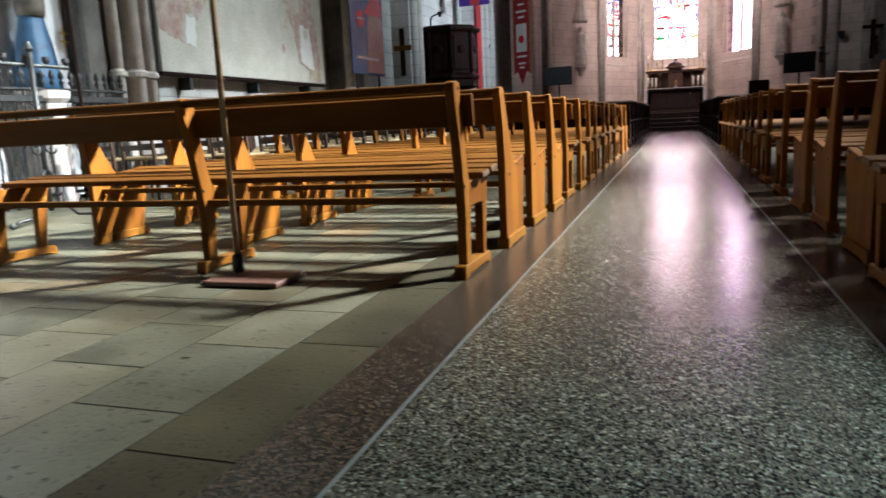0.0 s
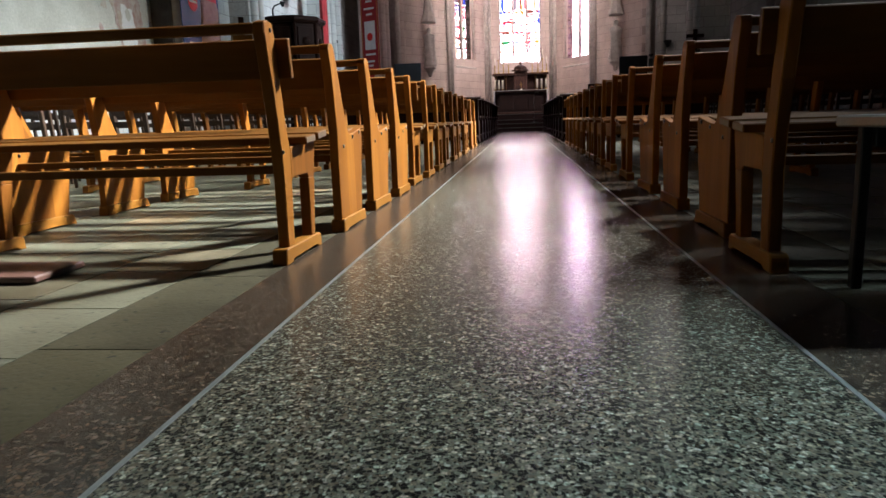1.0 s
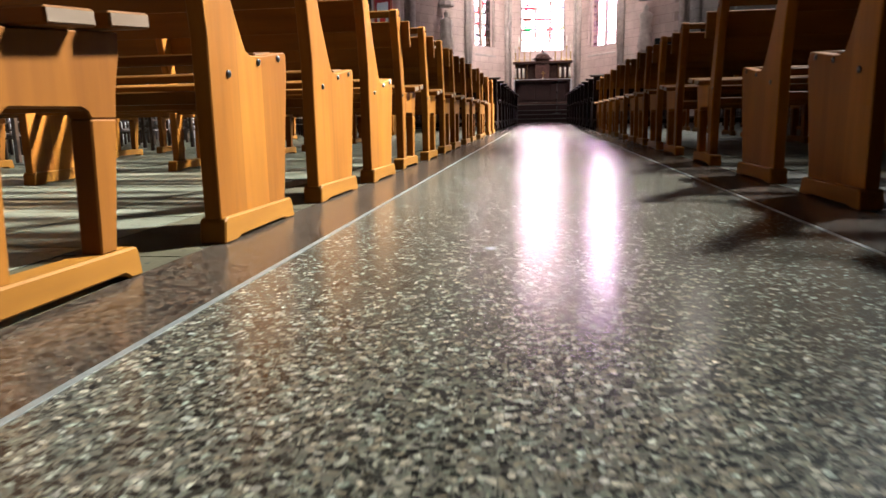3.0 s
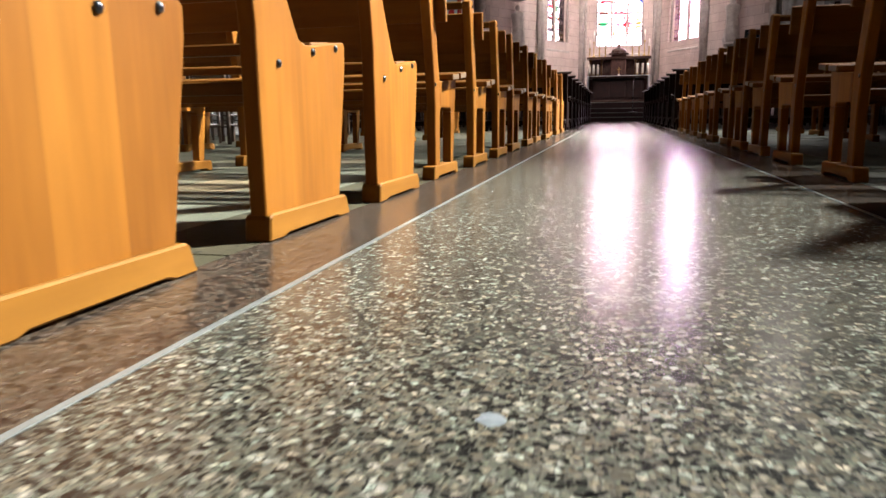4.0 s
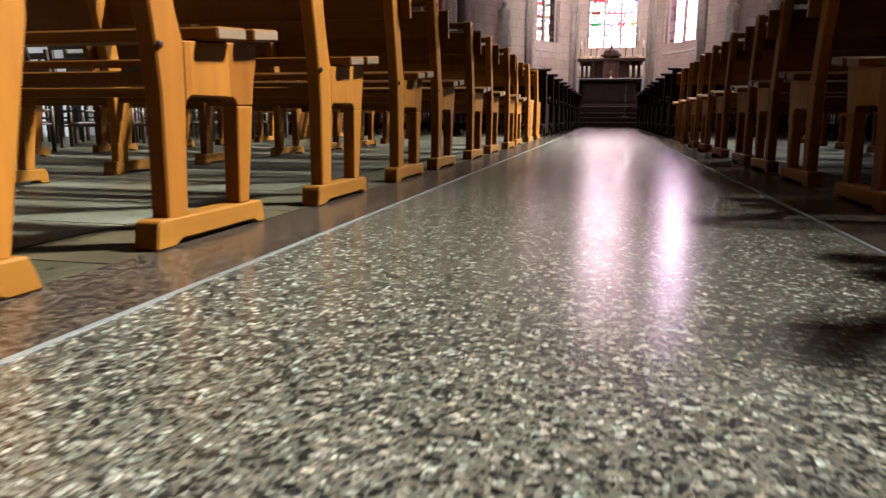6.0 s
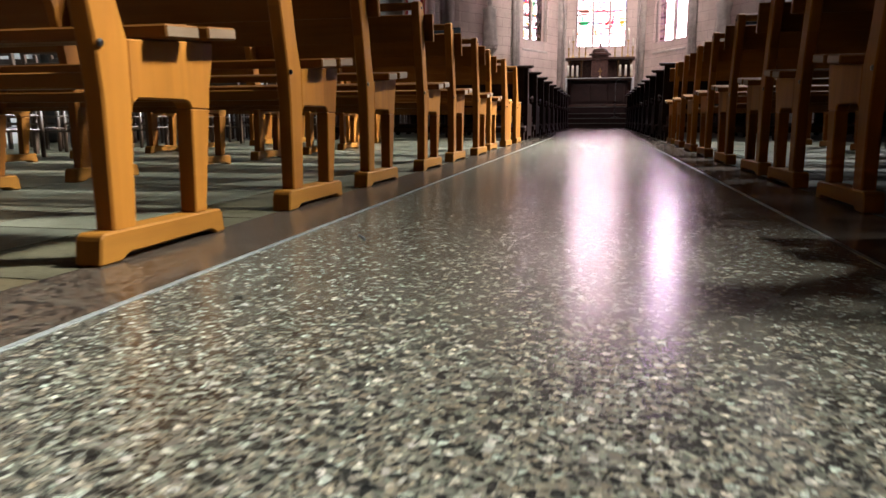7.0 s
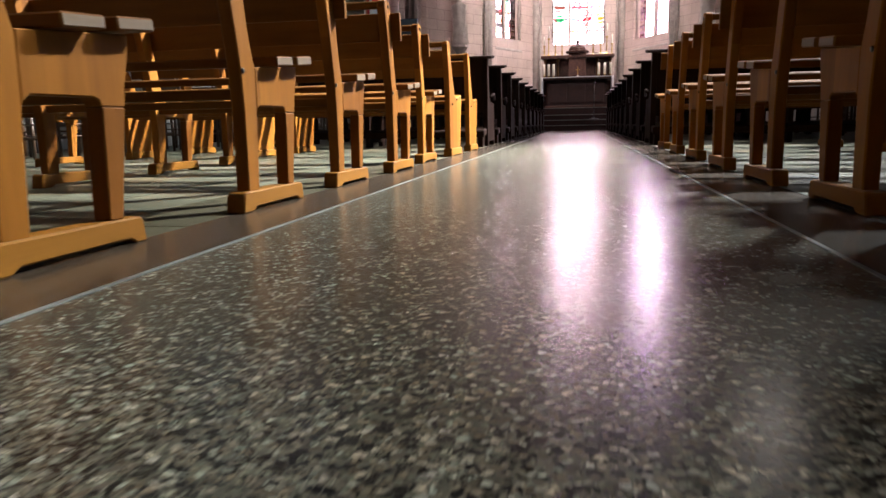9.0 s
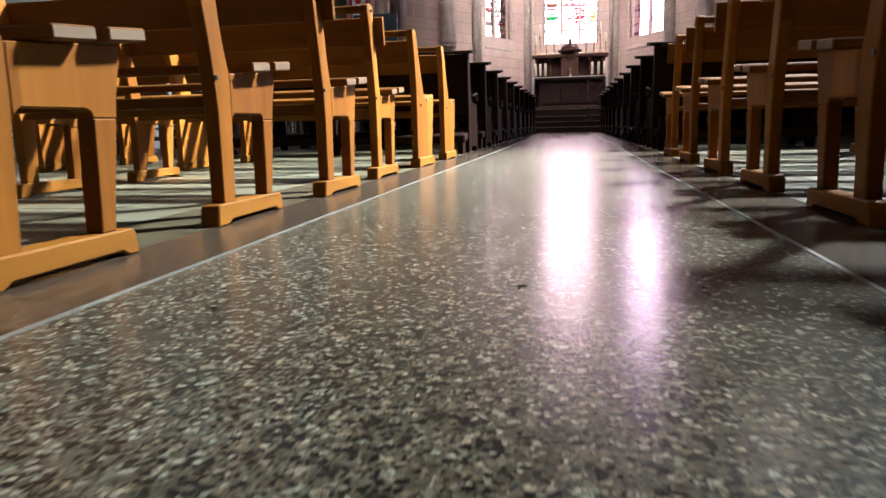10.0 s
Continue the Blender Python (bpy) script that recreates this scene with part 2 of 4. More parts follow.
PLASTER = surf("fresco_plaster", (.50, .49, .42), (.66, .65, .58), 2.2, .9, bump=.3, fine=30, dirt=.35)
CLOTH_W = surf("white_linen", (.72, .74, .78), (.85, .86, .88), 4, .85, bump=.3)
CLOTH_R = surf("red_velvet", (.26, .012, .016), (.42, .022, .028), 5, .8, bump=.3)
PAINT_OCHRE = surf("faded_ochre_paint", (.44, .31, .22), (.58, .54, .46), 6, .9, bump=.2)
PAINT_RED = surf("faded_red_paint", (.40, .22, .19), (.58, .53, .46), 7, .9, bump=.2)
PAINT_WHITE = surf("lime_white_paint", (.72, .72, .70), (.82, .82, .8), 5, .9, bump=.2)
# Vault colour kept very dark so that the unseen ceiling bounces little light.
VAULT = surf("dark_vault", (.05, .035, .025), (.09, .065, .05), 1.5, .9)
CARPET = surf("dark_carpet", (.016, .006, .007), (.035, .012, .012), 8, .95, bump=.5, fine=200)
BLACK = surf("black_plastic", (.008, .008, .009), (.014, .014, .016), 4, .5, spec=.2)
ALTARRED = surf("altar_front", (.018, .007, .006), (.04, .014, .011), 6, .6)
CARVEDWOOD = surf("carved_retable", (.035, .014, .01), (.10, .042, .03), 14, .5, bump=.6, fine=30)
GILT = surf("worn_gilding", (.10, .045, .022), (.26, .14, .06), 16, .45, .35, bump=.5, fine=40)
CANDLE = surf("candle_wax", (.75, .70, .6), (.85, .81, .72), 4, .5)
BLUECLOTH = surf("blue_painted_cloth", (.012, .05, .11), (.03, .11, .21), 6, .6)
GREYPAINT = surf("bronze_paint", (.06, .055, .045), (.14, .12, .09), 8, .5)
POSTERBLUE = surf("poster_blue", (.02, .06, .17), (.03, .085, .22), 2, .45, bump=.05, spec=.08)
POSTERTAN = surf("poster_tan", (.40, .22, .11), (.52, .32, .18), 9, .45, bump=.05, spec=.08)
POSTERRED = surf("poster_red", (.62, .03, .03), (.75, .05, .045), 3, .45, bump=.05, spec=.08)
BANNERBLUE = surf("banner_violet", (.03, .02, .12), (.07, .03, .2), 4, .8, spec=.08)
PLATE = surf("brown_base_plate", (.07, .03, .02), (.12, .055, .04), 9, .5)
POLE = surf("pole_varnish", (.17, .10, .05), (.3, .19, .1), 7, .28)
GREYTOP = surf("grey_stool_top", (.10, .095, .085), (.17, .16, .145), 8, .3)
DEBRIS = surf("dry_leaf", (.02, .014, .008), (.04, .03, .02), 30, .8)
LEAD = surf("lead_came", (.015, .015, .016), (.03, .03, .03), 10, .6)
G_WHITE = glass("clear_glass", (1.0, .93, .97))
G_PALE = glass("pale_glass", (.62, .57, .60))
G_SMOKE = glass("smoky_glass", (.16, .15, .16), .03)
G_RED = glass("red_glass", (.30, .03, .04), .03)
G_BLUE = glass("blue_glass", (.06, .10, .26), .03)
G_GREEN = glass("green_glass", (.05, .20, .12), .03)
G_GOLD = glass("gold_glass", (.30, .21, .06), .03)
G_PINK = glass("pink_glass", (.46, .32, .37), .05)
G_BROWN = glass("brown_glass", (.17, .10, .085), .03)
G_SKY = glass("light_blue_glass", (.24, .28, .36), .05)
G_ROSE = glass("rose_glass", (.32, .14, .15), .04)
G_VIOLET = glass("pale_violet_glass", (.90, .80, 1.0))
DAY = glow("daylight_haze", (1, .9, .965), 116)
DAY_SIDE = glow("side_daylight", (.95, .95, 1), 9)
MARBLECHIP = surf("grey_marble_chip", (.13, .14, .145), (.26, .27, .265), 60, .3)

# ---- mesh helpers ----


def bm_box(x0, y0, z0, x1, y1, z1, bevel=.003, bm=None):
    own = bm is None
    bm = bm or bmesh.new()
    r = bmesh.ops.create_cube(bm, size=1, matrix=Matrix.LocRotScale(((x0 + x1) / 2, (y0 + y1) / 2, (z0 + z1) / 2), None, (abs(x1 - x0), abs(y1 - y0), abs(z1 - z0))))
    if bevel and own:
        bmesh.ops.bevel(bm, geom=bm.edges[:], offset=bevel, segments=1, affect="EDGES")
    return bm


def prism(poly, x0, x1, bevel=.003):
    """A profile in (y, z) drawn out along x."""
    bm = bmesh.new()
    a = [bm.verts.new((x0, y, z)) for y, z in poly]
    b = [bm.verts.new((x1, y, z)) for y, z in poly]
    bm.faces.new(a)
    bm.faces.new(b[::-1])
    n = len(poly)
    for i in range(n):
        bm.faces.new((a[i], b[i], b[(i + 1) % n], a[(i + 1) % n]))
    bmesh.ops.recalc_face_normals(bm, faces=bm.faces[:])
    if bevel:
        bmesh.ops.bevel(bm, geom=bm.edges[:], offset=bevel, segments=1, affect="EDGES")
    return bm


def lathe(profile, seg=20, centre=(0, 0, 0), bm=None):
    """A turned shape from (radius, height) pairs."""
    bm = bm or bmesh.new()
    rings = []
    for r, z in profile:
        rings.append([bm.verts.new((centre[0] + r * math.cos(2 * math.pi * i / seg), centre[1] + r * math.sin(2 * math.pi * i / seg), centre[2] + z)) for i in range(seg)])
    for p, q in zip(rings, rings[1:]):
        for i in range(seg):
            bm.faces.new((p[i], p[(i + 1) % seg], q[(i + 1) % seg], q[i]))
    bm.faces.new(rings[0][::-1])
    bm.faces.new(rings[-1])
    return bm


def tube(points, r, seg=8, bm=None):
    """A round bar along a line of points."""
    bm = bm or bmesh.new()
    pts = [Vector(p) for p in points]
    rings = []
    for i, p in enumerate(pts):
        d = (pts[min(i + 1, len(pts) - 1)] - pts[max(i - 1, 0)]).normalized()
        q = d.to_track_quat("Z", "Y")
        rings.append([bm.verts.new(p + q @ Vector((r * math.cos(2 * math.pi * k / seg), r * math.sin(2 * math.pi * k / seg), 0))) for k in range(seg)])
    for a, b in zip(rings, rings[1:]):
        for k in range(seg):
            bm.faces.new((a[k], a[(k + 1) % seg], b[(k + 1) % seg], b[k]))
    bm.faces.new(rings[0][::-1])
    bm.faces.new(rings[-1])
    return bm


def mesh_of(name, bm, material, smooth=False):
    me = bpy.data.meshes.new(name)
    bmesh.ops.recalc_face_normals(bm, faces=bm.faces[:])
    bm.to_mesh(me)
    bm.free()
    me.materials.append(material)
    if smooth:
        for p in me.polygons:
            p.use_smooth = True
    return me


def part(name, bm, material, parent, label="", smooth=False):
    ob = new(name, mesh_of(name, bm, material, smooth))
    ob.parent = parent
    return tagged(ob, label)


def thing(name, label, category, group="", kind="", at=None):
    ob = new(name)
    if at is not None:
        ob.matrix_basis = at
    return tagged(ob, label, category, group, kind)


def whole(name, bm, material, label, category, group="", kind="", at=None, smooth=False):
    ob = new(name, mesh_of(name, bm, material, smooth))
    if at is not None:
        ob.matrix_basis = at
    return tagged(ob, label, category, group, kind)


def wall_between(name, a, b, z0, z1, thick, material, holes=(), label="", side=1):
    """A wall from a to b in plan; local x runs along it. holes: (from, to, sill, head)."""
    (ax, ay), (bx, by) = a, b
    length = math.hypot(bx - ax, by - ay)
    bm = bmesh.new()
    t0, t1 = (0, thick) if side > 0 else (-thick, 0)
    cuts = sorted(holes)
    u = 0
    for h0, h1, s, h in cuts:
        bm_box(u, t0, z0, h0, t1, z1, 0, bm)
        bm_box(h0, t0, z0, h1, t1, s, 0, bm)
        bm_box(h0, t0, h, h1, t1, z1, 0, bm)
        u = h1
    bm_box(u, t0, z0, length, t1, z1, 0, bm)
    m = pose(ax, ay, 0, 0, 0, math.degrees(math.atan2(by - ay, bx - ax)))
    ob = whole(name, bm, material, label, "wall", kind="structure", at=m)
    return ob, m


# ---- the large structure ----
END_Y = 35.0                   # back wall of the apse
TOP = 11.5

ground = whole("floor_bed", bm_box(-9, -20.6, -.3, 10, 40, -.0022, 0), JOINT, "grey mortar bed under the church paving", "floor", kind="structure")
aisle = whole("floor_aisle", bm_box(.005, -8.5, -.1, 1.157, 27.6, 0, 0), AISLE, "polished grey terrazzo aisle with marble chips", "floor", kind="structure")
for x0, x1 in ((-.232, -.005), (1.167, 1.402)):
    whole("floor_border", bm_box(x0, -8.5, -.1, x1, 27.6, 0, 0), BORDER, "brown terrazzo border band along the aisle", "floor", kind="structure")
for x in (0, 1.162):
    whole("trim_strip", bm_box(x - .005, -8.5, -.1, x + .005, 27.6, .0015, 0), STRIP, "thin pale metal strip let into the floor", "trim", kind="structure")

# left nave wall with the panels between piers, right nave wall with high windows
wall_between("wall_west_side", (NAVE_L, -20), (NAVE_L, 31), -.1, TOP, .6, WALL, ((37.7, 38.6, 3.0, 6.2),), "pale coursed stone nave wall")
win = thing("window_20", "narrow bright side window beside the pulpit", "window", kind="structure")
part("pane", bm_box(NAVE_L - .31, 17.7, 3.0, NAVE_L - .3, 18.6, 6.2, 0), G_PALE, win)
part("red_border", bm_box(NAVE_L - .30, 18.35, 3.0, NAVE_L - .28, 18.5, 6.2, 0), G_RED, win)
whole("backdrop_side", bm_box(-8.9, 15, .5, -8.8, 22, 9, 0), DAY_SIDE, "bright hazy daylight outside the side window", "sky", kind="structure")
RW = [(31 - y - w / 2, 31 - y + w / 2, z - h / 2, z + h / 2) for y, z, w, h in HIGH]
wall_between("wall_east_side", (NAVE_R, 31), (NAVE_R, -20), -.1, TOP, .6, SHADEWALL, RW, "coursed stone nave wall coloured as in shade, with high windows")
# Unseen wall, set far back and coloured dark to hold down bounced light.
wall_between("wall_back", (NAVE_R + .6, -20), (NAVE_L - .6, -20), -.1, TOP, .6, SHADEWALL, (), "plain unseen stone wall behind the nave, darkened to cut bounced light")
whole("ceiling", bm_box(-9, -20.6, TOP, 10, 41, TOP + .3, 0), VAULT, "unseen vault over the nave, darkened to cut bounced light", "ceiling", kind="structure")

# Frames made only to house the added choir fill lamps; the vault has no opening.
for x, y, w, h in CHOIR_FILLS:
    fill_rim = thing("lantern_window", "plain frame round an unseen fill lamp added in the vault", "window", kind="structure", at=pose(x, y, TOP - .05))
    for sgn in (-1, 1):
        part("frame_side", bm_box(sgn * (w / 2 + .05) - .05, -h / 2 - .1, -.1, sgn * (w / 2 + .05) + .05, h / 2 + .1, .06), DARKWOOD, fill_rim)

# apse: five faces round the altar
P = [(NAVE_L, 30.6), (-4.35, 29.0), (-2.45, 31.9), (CX - 1.62, END_Y), (CX + 1.62, END_Y), (3.75, 31.9), (5.65, 29.0), (NAVE_R, 30.6)]


def seg_len(i):
    return math.hypot(P[i + 1][0] - P[i][0], P[i + 1][1] - P[i][1])


W_SILL, W_HEAD = 3.12, 7.8
apse_windows = {}
for i in range(7):
    L = seg_len(i)
    holes = ()
    if i == 3:
        holes = ((L / 2 - .98, L / 2 + .98, W_SILL, W_HEAD),)
    elif i == 2:
        holes = ((.62, L - 1.02, W_SILL + .1, W_HEAD),)
    elif i == 4:
        holes = ((.80, L - .48, W_SILL, W_HEAD),)
    ob, m = wall_between("wall_apse", P[i], P[i + 1], -.1, TOP, .5, APSE, holes, "warm pinkish ashlar wall of the apse")
    if holes:
        apse_windows[i] = (m, holes[0])

# plain bright haze outside the apse windows
whole("backdrop_sky", bm_box(-9, 39.4, 1, 10, 39.5, 11.2, 0), DAY, "bright hazy daylight outside the apse windows", "sky", kind="structure")
for x in (-9, 10):
    whole("wall_outer", bm_box(x - .2, 30, -.1, x, 41, TOP, 0), SHADESTONE, "plain outer wall beyond the apse", "wall", kind="structure")


def stained_window(m, hole, lights, palette, n, rows=26, cols=7, ph=.092):
    """A traceried window: stone mullions, iron bars and leaded panes."""
    h0, h1, s, h = hole
    win = thing(f"window_{n}", f"tall {lights}-light stained glass window with stone mullions", "window", kind="structure", at=m)
    w = (h1 - h0) / lights
    for k in range(1, lights):
        u = h0 + k * w
        part("mullion", prism([(.16, s), (.16, h), (.30, h), (.30, s)], u - .045, u + .045, .02), APSE, win)
    part("sill", prism([(-.02, s - .42), (-.02, s - .36), (.24, s + .004), (.34, s + .004), (.34, s - .42)], h0 - .03, h1 + .03, .006), CARVED, win, "sloping stone sill")
    for sgn, u in ((1, h0), (-1, h1)):
        part("jamb_shaft", tube([(u + sgn * .03, .1, s - .05), (u + sgn * .03, .1, h)], .035, 10), CARVED, win, smooth=True)
    rnd = random.Random(n)
    zs = [s + ph * r for r in range(rows)]
    top = zs[-1] + ph
    zs += [top + (h - top) * q / 4 for q in range(5)]
    for k in range(lights):
        a, b = h0 + k * w + .045, h0 + (k + 1) * w - .045
        for r, (z0, z1) in enumerate(zip(zs, zs[1:])):
            if r and r % 5 == 0:
                part("saddle_bar", bm_box(a, .222, z0 - .009, b, .24, z0 + .009, 0), LEAD, win)
            edges = [a] + [a + (b - a) * (c / cols + rnd.uniform(-.05, .05)) for c in range(1, cols)] + [b]
            for c in range(cols):
                if c:
                    part("lead_came", bm_box(edges[c] - .005, .224, z0, edges[c] + .005, .236, z1, 0), LEAD, win)
                part("pane", bm_box(edges[c], .226, z0 + .004, edges[c + 1], .234, z1 - .004, 0), palette(rnd, (edges[c] + edges[c + 1]) / 2 - h0, (z0 + z1) / 2 - s), win)
    return win


def figure(u, z, spots):
    """The glass of the figure whose rounded outline covers the place, if any."""
    for cu, cz, ru, rz, glazing in spots:
        if ((u - cu) / ru) ** 2 + ((z - cz) / rz) ** 2 < 1:
            return glazing
    return None


CENTRE_FIGURES = ((.30, .95, .14, .26, G_GREEN), (.24, 1.35, .3, .16, G_BROWN), (1.30, 1.0, .2, .42, G_RED), (.95, 1.45, .2, .3, G_ROSE), (.72, 1.0, .16, .3, G_SKY),
                  (1.78, 1.05, .1, .3, G_GOLD), (1.6, 1.6, .2, .3, G_PINK), (.42, 1.85, .26, .22, G_RED), (1.86, 1.9, .1, .4, G_BLUE), (.98, 2.15, .24, .2, G_GOLD),
                  (1.45, 2.2, .2, .2, G_BROWN), (.2, 2.4, .16, .3, G_BLUE))
LEFT_FIGURES = ((.2, 1.0, .24, .2, G_BROWN), (.3, 1.45, .3, .14, G_BLUE), (.7, 1.2, .2, .25, G_ROSE), (.2, 1.85, .25, .25, G_RED), (.8, 1.7, .2, .2, G_GOLD),
                (1.1, 1.2, .16, .3, G_GREEN), (.7, 2.2, .3, .25, G_BLUE), (1.15, 2.0, .2, .4, G_RED))


def centre_panes(rnd, u, z):
    """Pale grounds below; figures in red, green, blue and gold above."""
    if z < .42:
        return rnd.choices((G_PALE, G_WHITE, G_PINK, G_SMOKE), (8, 6, 2, .5))[0]
    g = figure(u, z, CENTRE_FIGURES)
    if g and rnd.random() < .82:
        return g
    return rnd.choices((G_PALE, G_WHITE, G_PINK, G_SMOKE, G_SKY, G_GOLD, G_ROSE, G_BROWN), (9, 3, 3, 1.8, 2.4, 1.6, 1.8, 1.5))[0]


def left_panes(rnd, u, z):
    """Darker glazing: a row of pale roundels, then blues, reds and browns."""
    if z < .42:
        ring = abs(math.hypot((u % .62) - .31, z - .22) - .15) < .05
        return G_GOLD if ring else rnd.choice((G_PALE, G_SMOKE))
    # Unseen upper panes, kept dark to weaken this window's reflection on the floor.
    if z > 2.3:
        return rnd.choice((G_BROWN, G_BLUE, G_SMOKE))
    g = figure(u, z, LEFT_FIGURES)
    if g and rnd.random() < .8:
        return g
    return rnd.choices((G_PALE, G_SMOKE, G_SKY, G_BROWN, G_RED, G_GOLD), (6, 5, 2, 3, 1, 1))[0]


def right_panes(rnd, u, z):
    return rnd.choices((G_WHITE, G_VIOLET, G_PINK), (12, 8, 1))[0]


stained_window(*apse_windows[2], 2, left_panes, 1)
stained_window(*apse_windows[3], 3, centre_panes, 2, cols=8)
stained_window(*apse_windows[4], 2, right_panes, 3, cols=4)
# Unseen windows round the nave lamps, the two added fills among them.
for n, (y, z, w, h) in enumerate(HIGH):
    win = thing(f"window_{n + 4}", "high plain unseen nave window in a stone frame", "window", kind="structure")
    for sgn in (-1, 1):
        part("window_frame", bm_box(NAVE_R + .1, y + sgn * w / 2 - .03, z - h / 2, NAVE_R + .2, y + sgn * w / 2 + .03, z + h / 2), CARVED, win)
    part("pane", bm_box(NAVE_R + .3, y - w / 2, z - h / 2, NAVE_R + .31, y + w / 2, z + h / 2, 0), G_WHITE, win)

# vaulting shafts where the faces of the apse meet, with moulded bases
for (x, y), r in ((P[2], .13), (P[3], .13), (P[4], .13), (P[5], .13), (P[1], .2), (P[6], .2)):
    sh = thing("wall_shaft", "slender engaged stone shaft between the apse walls", "column", "apse shafts", "structure", pose(x, y, 0))
    dx, dy = CX - x, 31.0 - y
    d = math.hypot(dx, dy) or 1
    ox, oy = dx / d * .06, dy / d * .06
    part("shaft", lathe([(r, 0), (r, TOP)], 14, (ox, oy, 0)), CARVED, sh, smooth=True)
    part("base", lathe([(r + .12, 0), (r + .12, .5), (r + .08, .6), (r + .02, .78), (r + .01, .8)], 14, (ox, oy, 0)), CARVED, sh)
    for k in (-1, 1):
        part("side_shaft", lathe([(r * .5, 0), (r * .5, TOP)], 10, (ox - k * dy / d * r * 1.5, oy + k * dx / d * r * 1.5, 0)), CARVED, sh, smooth=True)


def pier(x, y, w, d, shafts, material, label):
    """A nave pier: a stone core with engaged round shafts and ring mouldings."""
    ob = thing("pier", label, "pier", "nave piers", "structure", pose(x, y, 0))
    core = new("core", mesh_of("core", bm_box(-w / 2, -d / 2, 0, w / 2, d / 2, TOP, .03), material))
    core.parent = ob
    for sx, sy, r in shafts:
        part("shaft", lathe([(r, 0), (r, TOP)], 14, (sx, sy, 0)), CARVED if r < .12 else material, ob, smooth=True)
        part("base", lathe([(r + .1, 0), (r + .1, .35), (r + .06, .45), (r + .05, .6), (r + .01, .66)], 14, (sx, sy, 0)), CARVED, ob)
        part("ring", lathe([(r, 1.36), (r + .035, 1.38), (r + .035, 1.43), (r, 1.46)], 14, (sx, sy, 0)), CARVED, ob)
    return ob


pier(-6.0, 6.98, .7, 1.16, [(.42, -.20, .07), (.44, .06, .11), (.40, .34, .08)], SHADESTONE, "clustered stone pier coloured dark for its shaded recesses, with slender pale shafts")
pier(-6.05, 13.3, .9, .7, [(.47, -.22, .11), (.47, .16, .14)], SHADESTONE, "stone pier coloured dark as in shade, with round shafts")
pier(-5.9, 16.9, .8, .7, [(.42, -.2, .12), (.42, .22, .1)], WALL, "pale stone pier with round shafts")
pier(-5.7, 23.4, .8, 1.2, [(.42, -.4, .12), (.42, .1, .18)], WALL, "pale stone pier with round shafts")
pier(-4.9, 27.6, .9, .9, [(.45, -.4, .12), (.48, 0, .16), (.4, .4, .1)], APSE, "warm stone pier beside the choir")
pier(6.1, 27.4, .9, .9, [(-.45, -.4, .12), (-.48, 0, .16), (-.4, .4, .1)], WALL, "pale stone pier beside the choir")
pier(6.4, 23.6, .9, 1.1, [(-.45, -.4, .14), (-.45, .3, .18)], WALL, "pale stone pier with round shafts")
pier(7.1, 18.6, .8, 1.1, [(-.42, -.3, .14), (-.42, .3, .16)], SHADESTONE, "stone pier coloured dark as in shade, with round shafts")
pier(7.1, 11.6, .8, 1.1, [(-.42, -.3, .14), (-.42, .3, .16)], SHADESTONE, "stone pier coloured dark as in shade, with round shafts")

# ---- benches ----
WIDE = .04                     # thickness of the end boards
POST = [(.042, .055), (.044, .30), (.034, .40), (.02, .48), (-.006, .60), (-.03, .70), (-.054, .79), (-.048, .822), (-.012, .832), (.026, .826), (.047, .78), (.064, .66), (.08, .60), (.092, .53), (.106, .47), (.128, .405), (.126, .30), (.11, .055)]
LEG = [(.322, .056), (.366, .056), (.404, .284), (.331, .284)]
APRON = [(.124, .272), (.13, .290), (.146, .301), (.308, .302), (.324, .296), (.331, .2842), (.404, .2842), (.411, .33), (.430, .395), (.434, .434), (.18, .414), (.126, .410)]
FOOT = [(-.012, 0), (.05, 0), (.072, .012), (.37, .012), (.392, 0), (.428, 0), (.42, .048), (.41, .056), (.004, .059), (-.004, .05)]
PANEL = [(-.003, .055), (-.005, .30), (-.004, .46), (-.03, .63), (-.078, .80), (-.066, .825), (-.02, .83), (.012, .815), (.055, .73), (.110, .60), (.152, .53), (.185, .475), (.205, .448), (.235, .438), (.30, .441), (.484, .466), (.494, .455), (.491, .40), (.418, .055)]
SOLIDFOOT = [(-.012, 0), (.06, 0), (.08, .007), (.37, .007), (.395, 0), (.462, 0), (.442, .05), (.434, .057), (.004, .06), (-.006, .052)]
BACKBOARD = [(.060, .645), (.042, .775), (.068, .781), (.088, .648)]
RAIL = [(-.046, .786), (-.048, .814), (-.04, .822), (-.008, .826), (.004, .79)]


